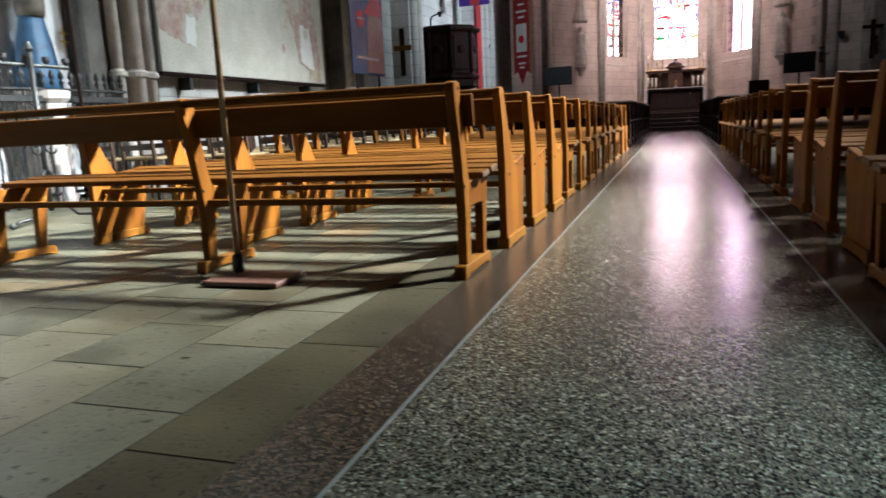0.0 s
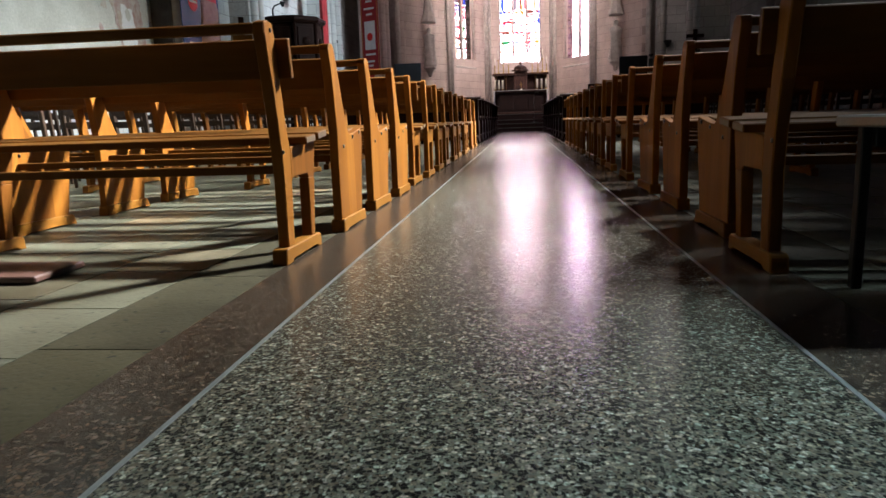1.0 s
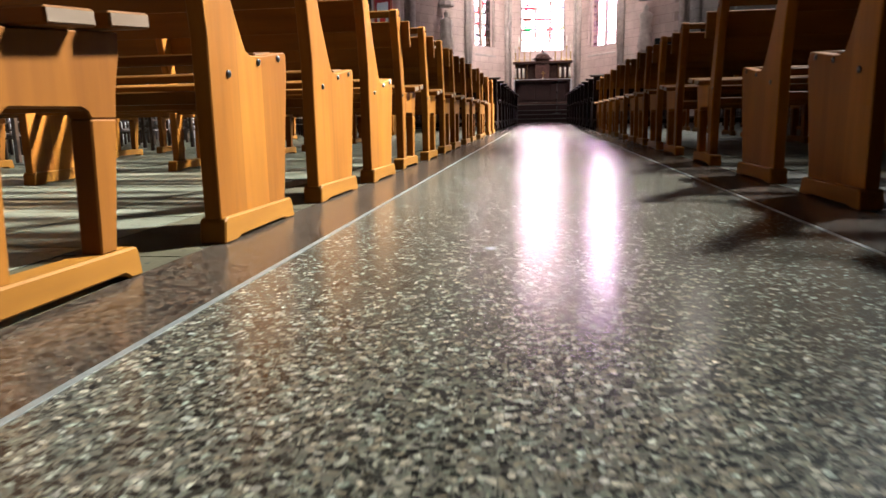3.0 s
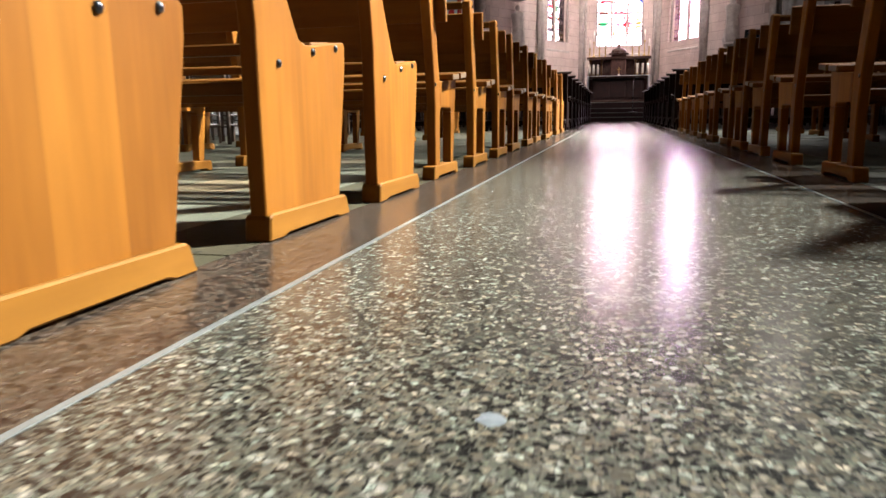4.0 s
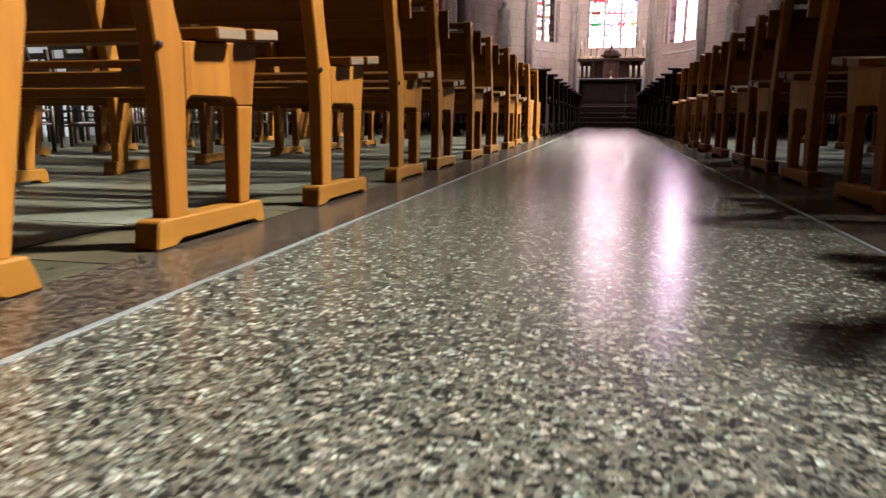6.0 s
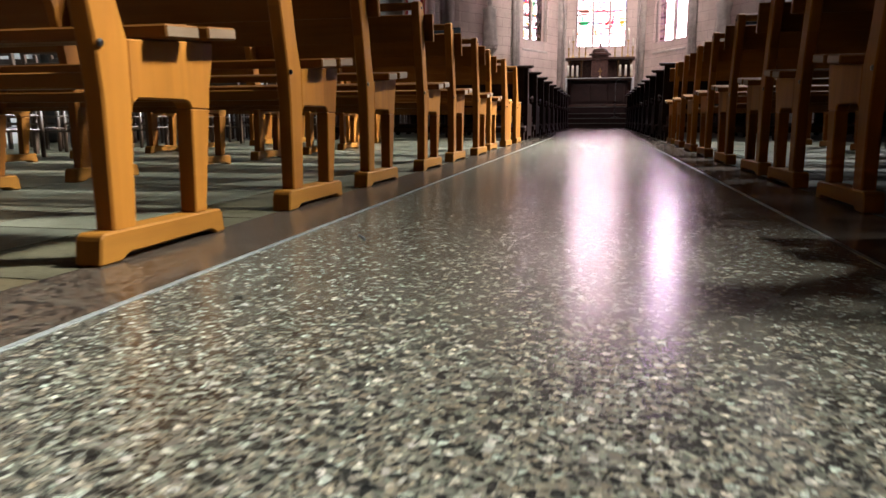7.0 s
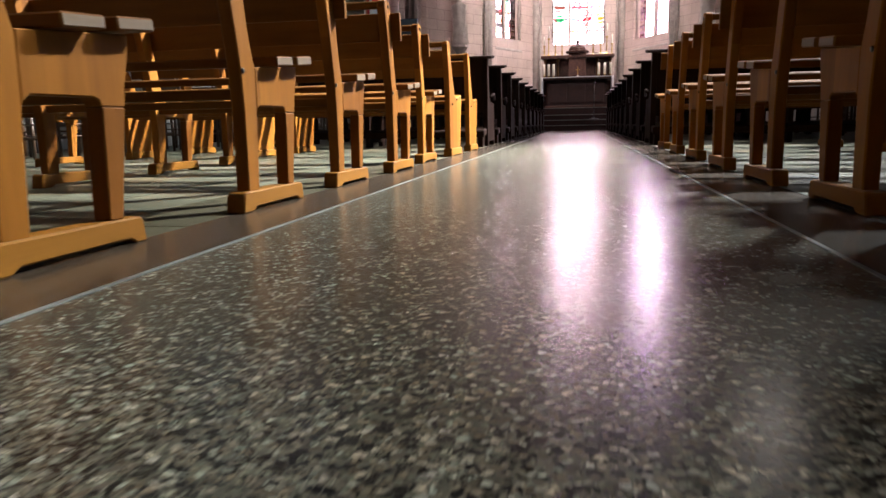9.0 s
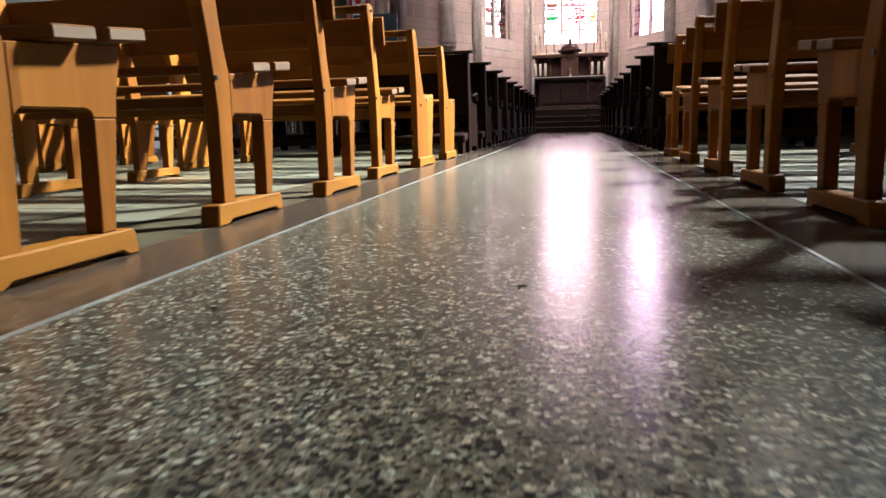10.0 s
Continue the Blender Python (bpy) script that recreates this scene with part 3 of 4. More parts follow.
def bench(s, solid, supports, label):
    """A long oak bench; s = -1: it runs to the left of its aisle end, 1: to the right. Local origin: floor at the aisle end, back foot."""
    b = thing("bench", label, "bench", "nave benches")
    far = supports[-1]
    over = .0 if solid else .045

    def xs(a, c):
        return (s * a, s * c) if s > 0 else (s * c, s * a)
    for n, u in enumerate(supports):
        last = n == len(supports) - 1
        if solid:
            pn = part("end_panel", prism(PANEL, *xs(u, u + WIDE)), OAK_Z, b)
            for y, z in ((.09, .385), (.278, .424), (.424, .444)):
                o = s * (u + WIDE + .001) if last else s * (u - .001)
                bolt = lathe([(.0095, 0), (.009, .003), (.007, .005), (.003, .0065)], 12)
                bmesh.ops.rotate(bolt, cent=(0, 0, 0), matrix=Matrix.Rotation(radians(90 * s if last else -90 * s), 3, "Y"), verts=bolt.verts[:])
                bmesh.ops.translate(bolt, vec=(o, y, z), verts=bolt.verts[:])
                part("bolt", bolt, BOLT, pn)
            part("foot", prism(SOLIDFOOT, *xs(u - .012, u + WIDE + .012), .004), OAK_Y, b)
        else:
            fr = part("post", prism(POST, *xs(u, u + WIDE), .004), OAK_Z, b)
            part("leg", prism(LEG, *xs(u, u + WIDE)), OAK_Z, b)
            part("apron", prism(APRON, *xs(u, u + WIDE)), OAK_Z, b)
            part("foot", prism(FOOT, *xs(u - .008, u + WIDE + .008), .004), OAK_Y, b)
            for y, z in ((.045, .395), (.0, .80)):
                bolt = lathe([(.008, 0), (.007, .004), (.004, .005)], 10)
                bmesh.ops.rotate(bolt, cent=(0, 0, 0), matrix=Matrix.Rotation(radians(-90 * s), 3, "Y"), verts=bolt.verts[:])
                bmesh.ops.translate(bolt, vec=(s * (u - .001), y, z), verts=bolt.verts[:])
                part("bolt", bolt, BOLT, fr)
    a0, a1 = (WIDE, far) if solid else (-over, far + WIDE + over)
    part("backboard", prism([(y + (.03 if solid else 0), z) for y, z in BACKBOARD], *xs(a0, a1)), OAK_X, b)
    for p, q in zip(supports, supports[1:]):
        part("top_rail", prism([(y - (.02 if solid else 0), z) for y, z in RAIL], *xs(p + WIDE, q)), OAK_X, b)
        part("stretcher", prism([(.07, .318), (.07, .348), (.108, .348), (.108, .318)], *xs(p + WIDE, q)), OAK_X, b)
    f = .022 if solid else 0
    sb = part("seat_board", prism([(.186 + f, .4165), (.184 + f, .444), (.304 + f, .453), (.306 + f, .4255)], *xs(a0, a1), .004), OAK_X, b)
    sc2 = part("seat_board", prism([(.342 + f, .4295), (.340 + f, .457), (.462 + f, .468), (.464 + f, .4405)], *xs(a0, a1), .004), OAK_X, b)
    for o in (sb, sc2):
        o.data.materials.append(OAK_END)
        for f in o.data.polygons:
            if abs(f.normal.x) > .9:
                f.material_index = 1
    return b


OPEN_LABEL = "honey-coloured oak bench with open sled-foot end frames"
SOLID_LABEL = "honey-coloured oak bench with solid bolted end panels"
LEFT = [(2.69, -.222, 0), (3.44, -.206, 1), (4.205, -.217, 1), (4.917, -.203, 1), (5.695, -.218, 0), (6.438, -.197, 0), (7.244, -.199, 0), (7.97, -.206, 0),
        (8.862, -.20, 0), (9.672, -.21, 0), (10.46, -.19, 0), (11.31, -.225, 0), (12.25, -.215, 1), (13.2, -.215, 1)]
RIGHT = [(2.50, 1.33, 0), (3.14, 1.375, 1), (4.00, 1.38, 1), (4.79, 1.385, 1), (5.76, 1.38, 0), (6.72, 1.38, 0), (7.50, 1.38, 0), (8.25, 1.385, 0),
         (8.88, 1.39, 0), (9.69, 1.38, 0), (10.54, 1.38, 0), (11.40, 1.39, 0), (12.28, 1.39, 0), (13.15, 1.40, 0)]
SUP_OPEN, SUP_SOLID = (0, 1.31, 2.68), (0, 1.6, 2.66)
for s, rows in ((-1, LEFT), (1, RIGHT)):
    models = {}
    for i, (y, x, solid) in enumerate(rows):
        turn = (0, .5, -.4, .3, -.5, .4, .2, -.3)[i % 8] * .8
        m = pose(x + s * .01, y, 0, 0, 0, turn)
        if solid not in models:
            models[solid] = bench(s, solid, SUP_SOLID if solid else SUP_OPEN, SOLID_LABEL if solid else OPEN_LABEL)
            models[solid].matrix_basis = m
        else:
            copy_thing(models[solid], m)


def dark_pew(s):
    """An old dark pew with a panelled end and a sloping book ledge."""
    b = thing("dark_pew", "dark stained old pew with a sloping book ledge", "pew", "choir pews")

    def xs(a, c):
        return (s * a, s * c) if s > 0 else (s * c, s * a)
    end = [(0, 0), (.10, 0), (.12, .05), (.50, .05), (.52, 0), (.62, 0), (.60, .10), (.56, .42), (.50, .46), (.24, .47), (.13, .60), (.10, .86), (.10, .92), (-.02, .92), (.0, .4)]
    for u in (0, 1.3, 2.6):
        part("end_panel", prism(end, *xs(u, u + .05)), DARKWOOD, b)
    part("ledge", prism([(-.16, .885), (-.16, .915), (.13, .945), (.13, .915)], *xs(-.06, 2.71), .006), DARKWOOD, b)
    part("backboard", bm_box(*sorted((s * .05, s * 2.6))[:1], .0, .35, sorted((s * .05, s * 2.6))[1], .03, .90), DARKWOOD, b)
    part("seat", bm_box(sorted((s * .0, s * 2.65))[0], .12, .43, sorted((s * .0, s * 2.65))[1], .56, .46), DARKWOOD, b)
    part("kneeler", prism([(-.30, .10), (-.30, .17), (-.08, .19), (-.08, .12)], *xs(.0, 2.65), .01), DARKWOOD, b)
    for u in (.02, 2.55):
        part("kneeler_foot", bm_box(sorted((s * u, s * (u + .05)))[0], -.27, 0, sorted((s * u, s * (u + .05)))[1], -.11, .12), DARKWOOD, b)
    part("armrest", tube([(s * -.01, .16, .52), (s * -.025, .34, .55), (s * -.01, .50, .50)], .016), DARKWOOD, b, smooth=True)
    return b


for s, x in ((-1, -.235), (1, 1.42)):
    first = None
    for i in range(10):
        m = pose(x, 14.55 + 1.3 * i, 0)
        if first is None:
            first = dark_pew(s)
            first.matrix_basis = m
        else:
            copy_thing(first, m)

# ---- choir steps and altar ----
for i, (y, z) in enumerate(((27.6, .15), (28.0, .30), (28.4, .45))):
    whole("step", bm_box(-5.0, y, z - .16 if i else -.1, 6.3, 36, z, .01), CARPET, "dark carpeted choir step with a worn edge", "step", "choir steps", "structure")
    whole("trim_nosing", bm_box(-.9, y - .012, z - .02, 2.2, y + .02, z + .004, .004), STRIP, "pale metal nosing on the choir step", "trim", kind="structure")

whole("predella", bm_box(CX - 1.75, 29.45, .446, CX + 1.75, 32.1, .67, .01), CARPET, "dark carpeted platform under the altar", "step", kind="structure")
whole("trim_nosing", bm_box(CX - 1.7, 29.438, .65, CX + 1.7, 29.47, .674, .004), STRIP, "pale metal nosing on the altar platform", "trim", kind="structure")
NARROW = Matrix.Diagonal((.87, 1, 1, 1))
altar = thing("altar", "dark red altar with a white linen cloth", "altar", at=pose(CX, 30.3, .67) @ NARROW)
part("body", bm_box(-1.05, -.3, 0, 1.05, .6, .86, .01), ALTARRED, altar)
part("plinth", bm_box(-1.15, -.36, 0, 1.15, .62, .08, .01), CARVEDWOOD, altar)
for k in range(3):
    part("front_panel", bm_box(-.95 + k * .65, -.325, .16, -.35 + k * .65, -.301, .76, .01), ALTARRED, altar)
part("table", bm_box(-1.2, -.42, .86, 1.2, .62, .94, .012), CARVEDWOOD, altar)
cl = thing("altar_cloth", "white linen cloth hanging over both altar ends", "cloth", at=pose(CX, 30.3, .67) @ NARROW)
part("top_cloth", bm_box(-1.215, -.43, .944, 1.215, .6, .952, .002), CLOTH_W, cl)
part("front_fall", bm_box(-1.215, -.44, .928, 1.215, -.431, .952, .002), CLOTH_W, cl)
part("red_hem", bm_box(-1.2, -.446, .908, 1.2, -.441, .93, .001), ALTARRED, cl, "dark red hem")
for sx in (-1, 1):
    part("side_fall", bm_box(*((-1.28, -.43, .25, -1.22, .5, .952) if sx < 0 else (1.22, -.43, .25, 1.28, .5, .952)), .004), CLOTH_W, cl)

ret = thing("retable", "carved dark wooden retable with a central tabernacle", "retable", at=pose(CX, 31.35, .67) @ NARROW)
part("base_block", bm_box(-1.3, -.4, 0, 1.3, .3, .98, .01), CARVEDWOOD, ret)
part("shelf", bm_box(-1.35, -.42, 1.62, 1.35, .3, 1.70, .01), CARVEDWOOD, ret)
part("back_panel", bm_box(-1.25, -.05, .98, 1.25, .25, 1.62, .01), CARVEDWOOD, ret)
for k in range(5):
    part("niche_panel", prism([(-.09, 1.04), (-.09, 1.56), (-.05, 1.56), (-.05, 1.04)], -1.15 + k * .48, -.78 + k * .48, .02), CARVEDWOOD, ret)
for k in range(6):
    part("pilaster", tube([(-1.2 + k * .48, -.12, .98), (-1.2 + k * .48, -.12, 1.62)], .045), GILT, ret, smooth=True)
    part("capital", lathe([(.05, 1.50), (.075, 1.58), (.085, 1.62)], 8, (-1.2 + k * .48, -.12, 0)), GILT, ret)
tab = part("tabernacle", bm_box(-.32, -.38, .98, .32, .1, 1.78, .02), CARVEDWOOD, ret)
part("tabernacle_door", bm_box(-.15, -.40, 1.05, .15, -.381, 1.5, .01), CARVEDWOOD, tab)
part("tabernacle_roof", lathe([(.42, 1.78), (.43, 1.83), (.33, 1.85), (.32, 1.91), (.27, 1.98), (.15, 2.03), (.07, 2.05), (.05, 2.1), (.07, 2.14), (.02, 2.2)], 12, (0, -.12, 0)), CARVEDWOOD, ret)


def candlestick(h, candle, wide=.028):
    c = thing("candlestick", "slim candlestick with a pale candle", "candlestick", "altar candlesticks")
    part("stick", lathe([(.07, 0), (.07, .02), (.025, .05), (.02, h * .4), (.035, h * .45), (.02, h * .55), (.018, h * .92), (.05, h * .96), (.05, h)], 10), BRASS, c, smooth=True)
    part("candle", lathe([(wide, h), (wide, h + candle), (.008, h + candle + .01)], 8), CANDLE, c, smooth=True)
    return c


cs = candlestick(.10, .36, .04)
cs.matrix_basis = pose(CX - 1.06, 30.75, 1.622)
for x in (-.91, -.75, .68, .87, 1.05):
    copy_thing(cs, pose(CX + x, 30.75, 1.622))
tall = candlestick(.36, .28)
tall.matrix_basis = pose(CX - 1.08, 31.35, 2.37)
for x in (-.72, -.5, .5, .74, 1.1):
    copy_thing(tall, pose(CX + x, 31.35, 2.37))
cr = thing("altar_cross", "small pale standing cross on the altar table", "cross", at=pose(CX + .02, 30.6, 1.622))
part("foot", lathe([(.09, 0), (.07, .03), (.02, .08), (.015, .1)], 10), CANDLE, cr)
part("upright", bm_box(-.012, -.012, .09, .012, .012, .34), BRASS, cr)
part("arm", bm_box(-.07, -.011, .24, .07, .011, .264), BRASS, cr)
for x in (-.93, .93):
    st = thing("candle_stand", "tall slim candle holder standing on the retable", "candle stand", "altar candle stands", at=pose(CX + x, 31.25, 2.37))
    part("pole", lathe([(.09, 0), (.09, .03), (.03, .07), (.014, .14), (.022, .3), (.014, .36), (.014, .52), (.045, .55), (.045, .58)], 10), BRASS, st, smooth=True)
    part("candle", lathe([(.028, .58), (.028, .96), (.008, .97)], 10), CANDLE, st, smooth=True)
mic = thing("microphone_stand", "slender steel microphone stand on the choir steps", "microphone stand", at=pose(1.12, 28.2, .30))
part("base", lathe([(.15, 0), (.15, .02), (.02, .04)], 16), BOLT, mic)
part("pole", tube([(0, 0, .03), (0, 0, 1.05)], .014), BOLT, mic, smooth=True)
part("boom", tube([(0, 0, 1.05), (.06, -.04, 1.15), (.16, -.08, 1.15)], .014), BOLT, mic, smooth=True)

# ---- statues, screens and banners ----


def statue(h, s, name, label, m, material):
    """A robed figure as one plain turned shape."""
    bm = lathe([(.20 * s, 0), (.24 * s, .05 * h), (.20 * s, .30 * h), (.17 * s, .52 * h), (.20 * s, .68 * h), (.22 * s, .78 * h), (.13 * s, .83 * h), (.07 * s, .86 * h), (.095 * s, .91 * h), (.09 * s, .96 * h), (.03 * s, h)], 16)
    for v in bm.verts:
        a = math.atan2(v.co.y, v.co.x)
        f = .86 + .17 * math.sin(5 * a + 5 * v.co.z / h) * (1 if v.co.z < .8 * h else .15)
        v.co.x *= f
        v.co.y *= f * .8
    return whole(name, bm, material, label, "statue", at=m, smooth=True)


for (x, y, z), nm in (((-3.08, 30.1, 2.72), 0), ((4.40, 30.02, 2.66), 1)):
    br = thing("statue_bracket", "carved stone bracket and canopy on the apse wall", "bracket", "statue brackets", at=pose(x, y, z))
    part("corbel", lathe([(.05, -.42), (.10, -.36), (.14, -.22), (.22, -.12), (.27, -.07), (.27, 0)], 8), CARVED, br)
    part("canopy", lathe([(.30, 1.72), (.32, 1.78), (.26, 1.95), (.20, 2.15), (.16, 2.5), (.06, 3.2), (.02, 3.4)], 8), CARVED, br)
    statue(1.55, 1.25, "statue", "weathered pale stone statue on a wall bracket", pose(x, y, z), CARVED)

for x, y, z, yaw in ((-2.29, 18.9, 1.74, 4), (3.43, 19.0, 1.70, -4)):
    tv = thing("hanging_screen", "flat black display screen on a slim stand", "screen", "nave screens", at=pose(x, y, 0, 0, 0, yaw))
    part("panel", bm_box(-.345, -.02, z - .235, .345, .03, z + .235, .008), BLACK, tv)
    part("bezel", bm_box(-.33, -.024, z - .22, .33, -.0205, z + .22, .001), BLACK, tv)
    part("pole", tube([(0, .05, .02), (0, .05, z + .1)], .025), BLACK, tv, smooth=True)
    part("base", lathe([(.25, 0), (.25, .02), (.04, .04)], 16, (0, .05, 0)), BLACK, tv)

# mural panel leaning off the left wall
mural = thing("mural_panel", "large faded fresco panel of bare plaster with ochre fragments", "mural", at=pose(NAVE_L + .16, 7.8, 1.505) @ Matrix.Diagonal((1, .943, 1, 1)))
part("plaster_slab", bm_box(0, 0, 0, .06, 4.9, 3.4, .01), PLASTER, mural)
part("bottom_frame", bm_box(-.02, -.03, -.05, .085, 4.93, -.003, .005), DARKWOOD, mural)
for k in range(3):
    part("wall_bracket", bm_box(-.16, .6 + 1.8 * k, -.22, .04, .68 + 1.8 * k, -.052, .005), IRON, mural)


def flat_shape(pts, x, t=.004):
    bm = bmesh.new()
    a = [bm.verts.new((x, y, z)) for y, z in pts]
    b = [bm.verts.new((x + t, y, z)) for y, z in pts]
    bm.faces.new(a)
    bm.faces.new(b[::-1])
    for i in range(len(pts)):
        bm.faces.new((a[i], b[i], b[(i + 1) % len(pts)], a[(i + 1) % len(pts)]))
    return bm


def ragged(pts, amp, seed):
    """A flaked outline: each side broken into short uneven runs."""
    rnd, out = random.Random(seed), []
    for (y0, z0), (y1, z1) in zip(pts, pts[1:] + pts[:1]):
        n = max(2, int(math.hypot(y1 - y0, z1 - z0) / .05))
        for k in range(n):
            out.append((y0 + (y1 - y0) * k / n + rnd.uniform(-amp, amp), z0 + (z1 - z0) * k / n + rnd.uniform(-amp, amp)))
    return out


part("painted_patch", flat_shape(ragged([(.02, .55), (.5, .42), (.62, .75), (.85, .95), (.9, 1.5), (.3, 1.6), (.05, 1.0)], .022, 1), .061), PAINT_RED, mural)
part("painted_patch", flat_shape(ragged([(.55, .42), (.80, .36), (.84, .75), (.62, .80)], .022, 2), .066), PAINT_WHITE, mural)
part("painted_patch", flat_shape(ragged([(.65, .82), (1.0, .85), (1.15, 1.05), (1.5, 1.1), (1.4, 1.6), (.9, 1.55)], .022, 3), .063), PAINT_OCHRE, mural)
part("painted_patch", flat_shape(ragged([(3.9, .35), (4.55, .08), (4.75, .3), (4.6, 1.2), (4.2, 1.9), (3.3, 1.9), (3.4, 1.4), (3.75, .9)], .022, 4), .061), PAINT_RED, mural)
part("painted_patch", flat_shape(ragged([(3.95, .35), (4.45, .2), (4.35, .95), (4.0, 1.0)], .022, 5), .066), PAINT_WHITE, mural)
part("painted_patch", flat_shape(ragged([(4.2, .06), (4.7, .03), (4.72, .2), (4.3, .24)], .022, 6), .068), PAINT_OCHRE, mural)
part("painted_patch", flat_shape(ragged([(3.5, 1.2), (4.1, 1.1), (4.3, 1.7), (3.6, 1.85)], .022, 7), .064), PAINT_OCHRE, mural)
rnd = random.Random(12)
for k in range(26):
    cy, cz, q = rnd.choice((rnd.uniform(.1, 1.5), rnd.uniform(3.3, 4.7))), rnd.uniform(.5, 2.0), rnd.uniform(.04, .13)
    blob = [(cy + q * (1 + rnd.uniform(-.4, .4)) * math.cos(a * .785), cz + q * 1.5 * (1 + rnd.uniform(-.4, .4)) * math.sin(a * .785)) for a in range(8)]
    part("paint_fragment", flat_shape(ragged(blob, .01, k), .066 + .0002 * k, .002), (PAINT_RED, PAINT_OCHRE, PLASTER)[k % 3], mural)

# poster on the wall behind the benches
poster = thing("poster_panel", "tall blue exhibition poster with red and tan shapes", "poster", at=pose(-5.36, 12.82, 1.71) @ Matrix.Diagonal((1, 1.12, 1, 1)))
part("board", bm_box(-.02, 0, 0, .0, 1.45, 2.6, .004), POSTERBLUE, poster)
part("tan_shape", flat_shape([(.62, .05), (1.42, .05), (1.42, 1.1), (1.3, 1.3), (1.35, 1.55), (.9, 1.6), (.75, 1.2)], .001), POSTERTAN, poster)
part("red_shape", flat_shape([(.55, 1.2), (1.35, 1.2), (1.4, 1.45), (1.15, 1.8), (.95, 1.9), (.7, 1.75), (.9, 1.5)], .006), POSTERRED, poster)
part("red_disc", flat_shape([(.42 + .17 * math.cos(a * math.pi / 8), 1.08 + .17 * math.sin(a * math.pi / 8)) for a in range(16)], .006), POSTERRED, poster)
part("print_bar", bm_box(.011, .29, 1.06, .013, .55, 1.10, 0), PAINT_WHITE, poster)
part("print_bar", bm_box(.006, .2, .30, .009, 1.15, .35, 0), PAINT_WHITE, poster)
for y in (.2, 1.2):
    part("stand_leg", bm_box(-.06, y, -1.71, -.02, y + .04, .3), IRON, poster)

# red hangings and banners
ban = thing("red_banner", "long red velvet procession banner with pale emblems", "banner", at=pose(-4.8, 26.5, -.42, 0, 0, -32))
bh = [(-.43, 5.9), (.43, 5.9), (.43, 2.75), (.22, 2.85), (0, 2.35), (-.22, 2.85), (-.43, 2.75)]
bm = bmesh.new()
va = [bm.verts.new((x, 0, z)) for x, z in bh]
vb = [bm.verts.new((x, .02, z)) for x, z in bh]
bm.faces.new(va)
bm.faces.new(vb[::-1])
for i in range(7):
    bm.faces.new((va[i], vb[i], vb[(i + 1) % 7], va[(i + 1) % 7]))
part("cloth", bm, CLOTH_R, ban)
part("emblem_panel", bm_box(-.26, -.008, 3.55, .26, -.003, 4.55, .002), CLOTH_W, ban)
part("emblem_disc", lathe([(.14, 0), (.14, .004)], 20), POSTERRED, ban).matrix_basis = pose(0, -.013, 4.0, 90)
for z, w in ((3.35, .5), (3.1, .35), (2.95, .22), (4.75, .3), (4.95, .5), (5.2, .3)):
    part("stitched_bar", bm_box(-w / 2, -.006, z, w / 2, -.003, z + .07, 0), CLOTH_W, ban)
for sx in (-.40, .38):
    part("edge_braid", bm_box(sx, -.005, 2.8, sx + .02, -.002, 5.9, 0), BRASS, ban)
part("pole", tube([(-.5, .0, 5.92), (.5, .0, 5.92)], .025), BRASS, ban, smooth=True)
part("wall_hook", bm_box(-.02, 0, 5.9, .02, .6, 5.95), IRON, ban)

dr = thing("red_drape", "narrow hanging red drape beside the pulpit", "drape", at=pose(-5.15, 21.6, 0))
bm = bmesh.new()
cols = []
for k in range(25):
    u = k / 24
    cols.append([bm.verts.new((.09 * math.cos(u * 2 * math.pi) * (1 + .2 * math.sin(9 * u * 2 * math.pi)), .22 * math.sin(u * 2 * math.pi) * (1 + .15 * math.sin(8 * u * 6.28)), z)) for z in (.9, 2.2, 3.4, 4.8)])
for p, q in zip(cols, cols[1:]):
    for k in range(3):
        bm.faces.new((p[k], q[k], q[k + 1], p[k + 1]))
part("cloth", bm, CLOTH_R, dr, smooth=True)
part("rod", tube([(0, -.4, 4.8), (0, .4, 4.8)], .02), BRASS, dr)
vb2 = thing("violet_banner", "violet banner hanging high beside the pulpit", "banner", at=pose(-5.32, 20.2, 3.93))
part("cloth", bm_box(0, 0, 0, .9, .02, 1.6, .004), BANNERBLUE, vb2)
part("red_stripe", bm_box(.34, -.007, .02, .62, -.002, 1.58, 0), CLOTH_R, vb2)
part("rod", tube([(-.1, .01, 1.6), (1.0, .01, 1.6)], .02), BRASS, vb2)
part("wall_arm", tube([(-.09, .01, 1.6), (-.75, .01, 1.6)], .025), BRASS, vb2)

# wall cross and crucifix
wc = thing("wall_cross", "plain wooden cross fixed to a pier", "cross", at=pose(-5.72, 16.49, 2.35))
part("upright", bm_box(-.06, 0, -.5, .06, .05, .62), DARKWOOD, wc)
part("arm", bm_box(-.22, -.003, .1, .24, .045, .22), OAK_X, wc)
wx = thing("wall_crucifix", "dark crucifix on a pale pier", "crucifix", at=pose(-5.26, 23.4, 2.9))
part("upright", bm_box(0, -.05, -.6, .05, .05, .55), DARKWOOD, wx)
part("arm", bm_box(.001, -.25, .15, .052, .25, .25), DARKWOOD, wx)
wr = thing("wall_crucifix", "dark wooden crucifix hanging on a grey pier", "crucifix", at=pose(5.84, 22.98, 2.35))
part("upright", bm_box(-.06, 0, -.45, .06, .05, .6), DARKWOOD, wr)
part("arm", bm_box(-.26, .001, .36, .26, .052, .46), DARKWOOD, wr)
part("wall_peg", bm_box(-.02, .05, .3, .02, .3, .34), IRON, wr)
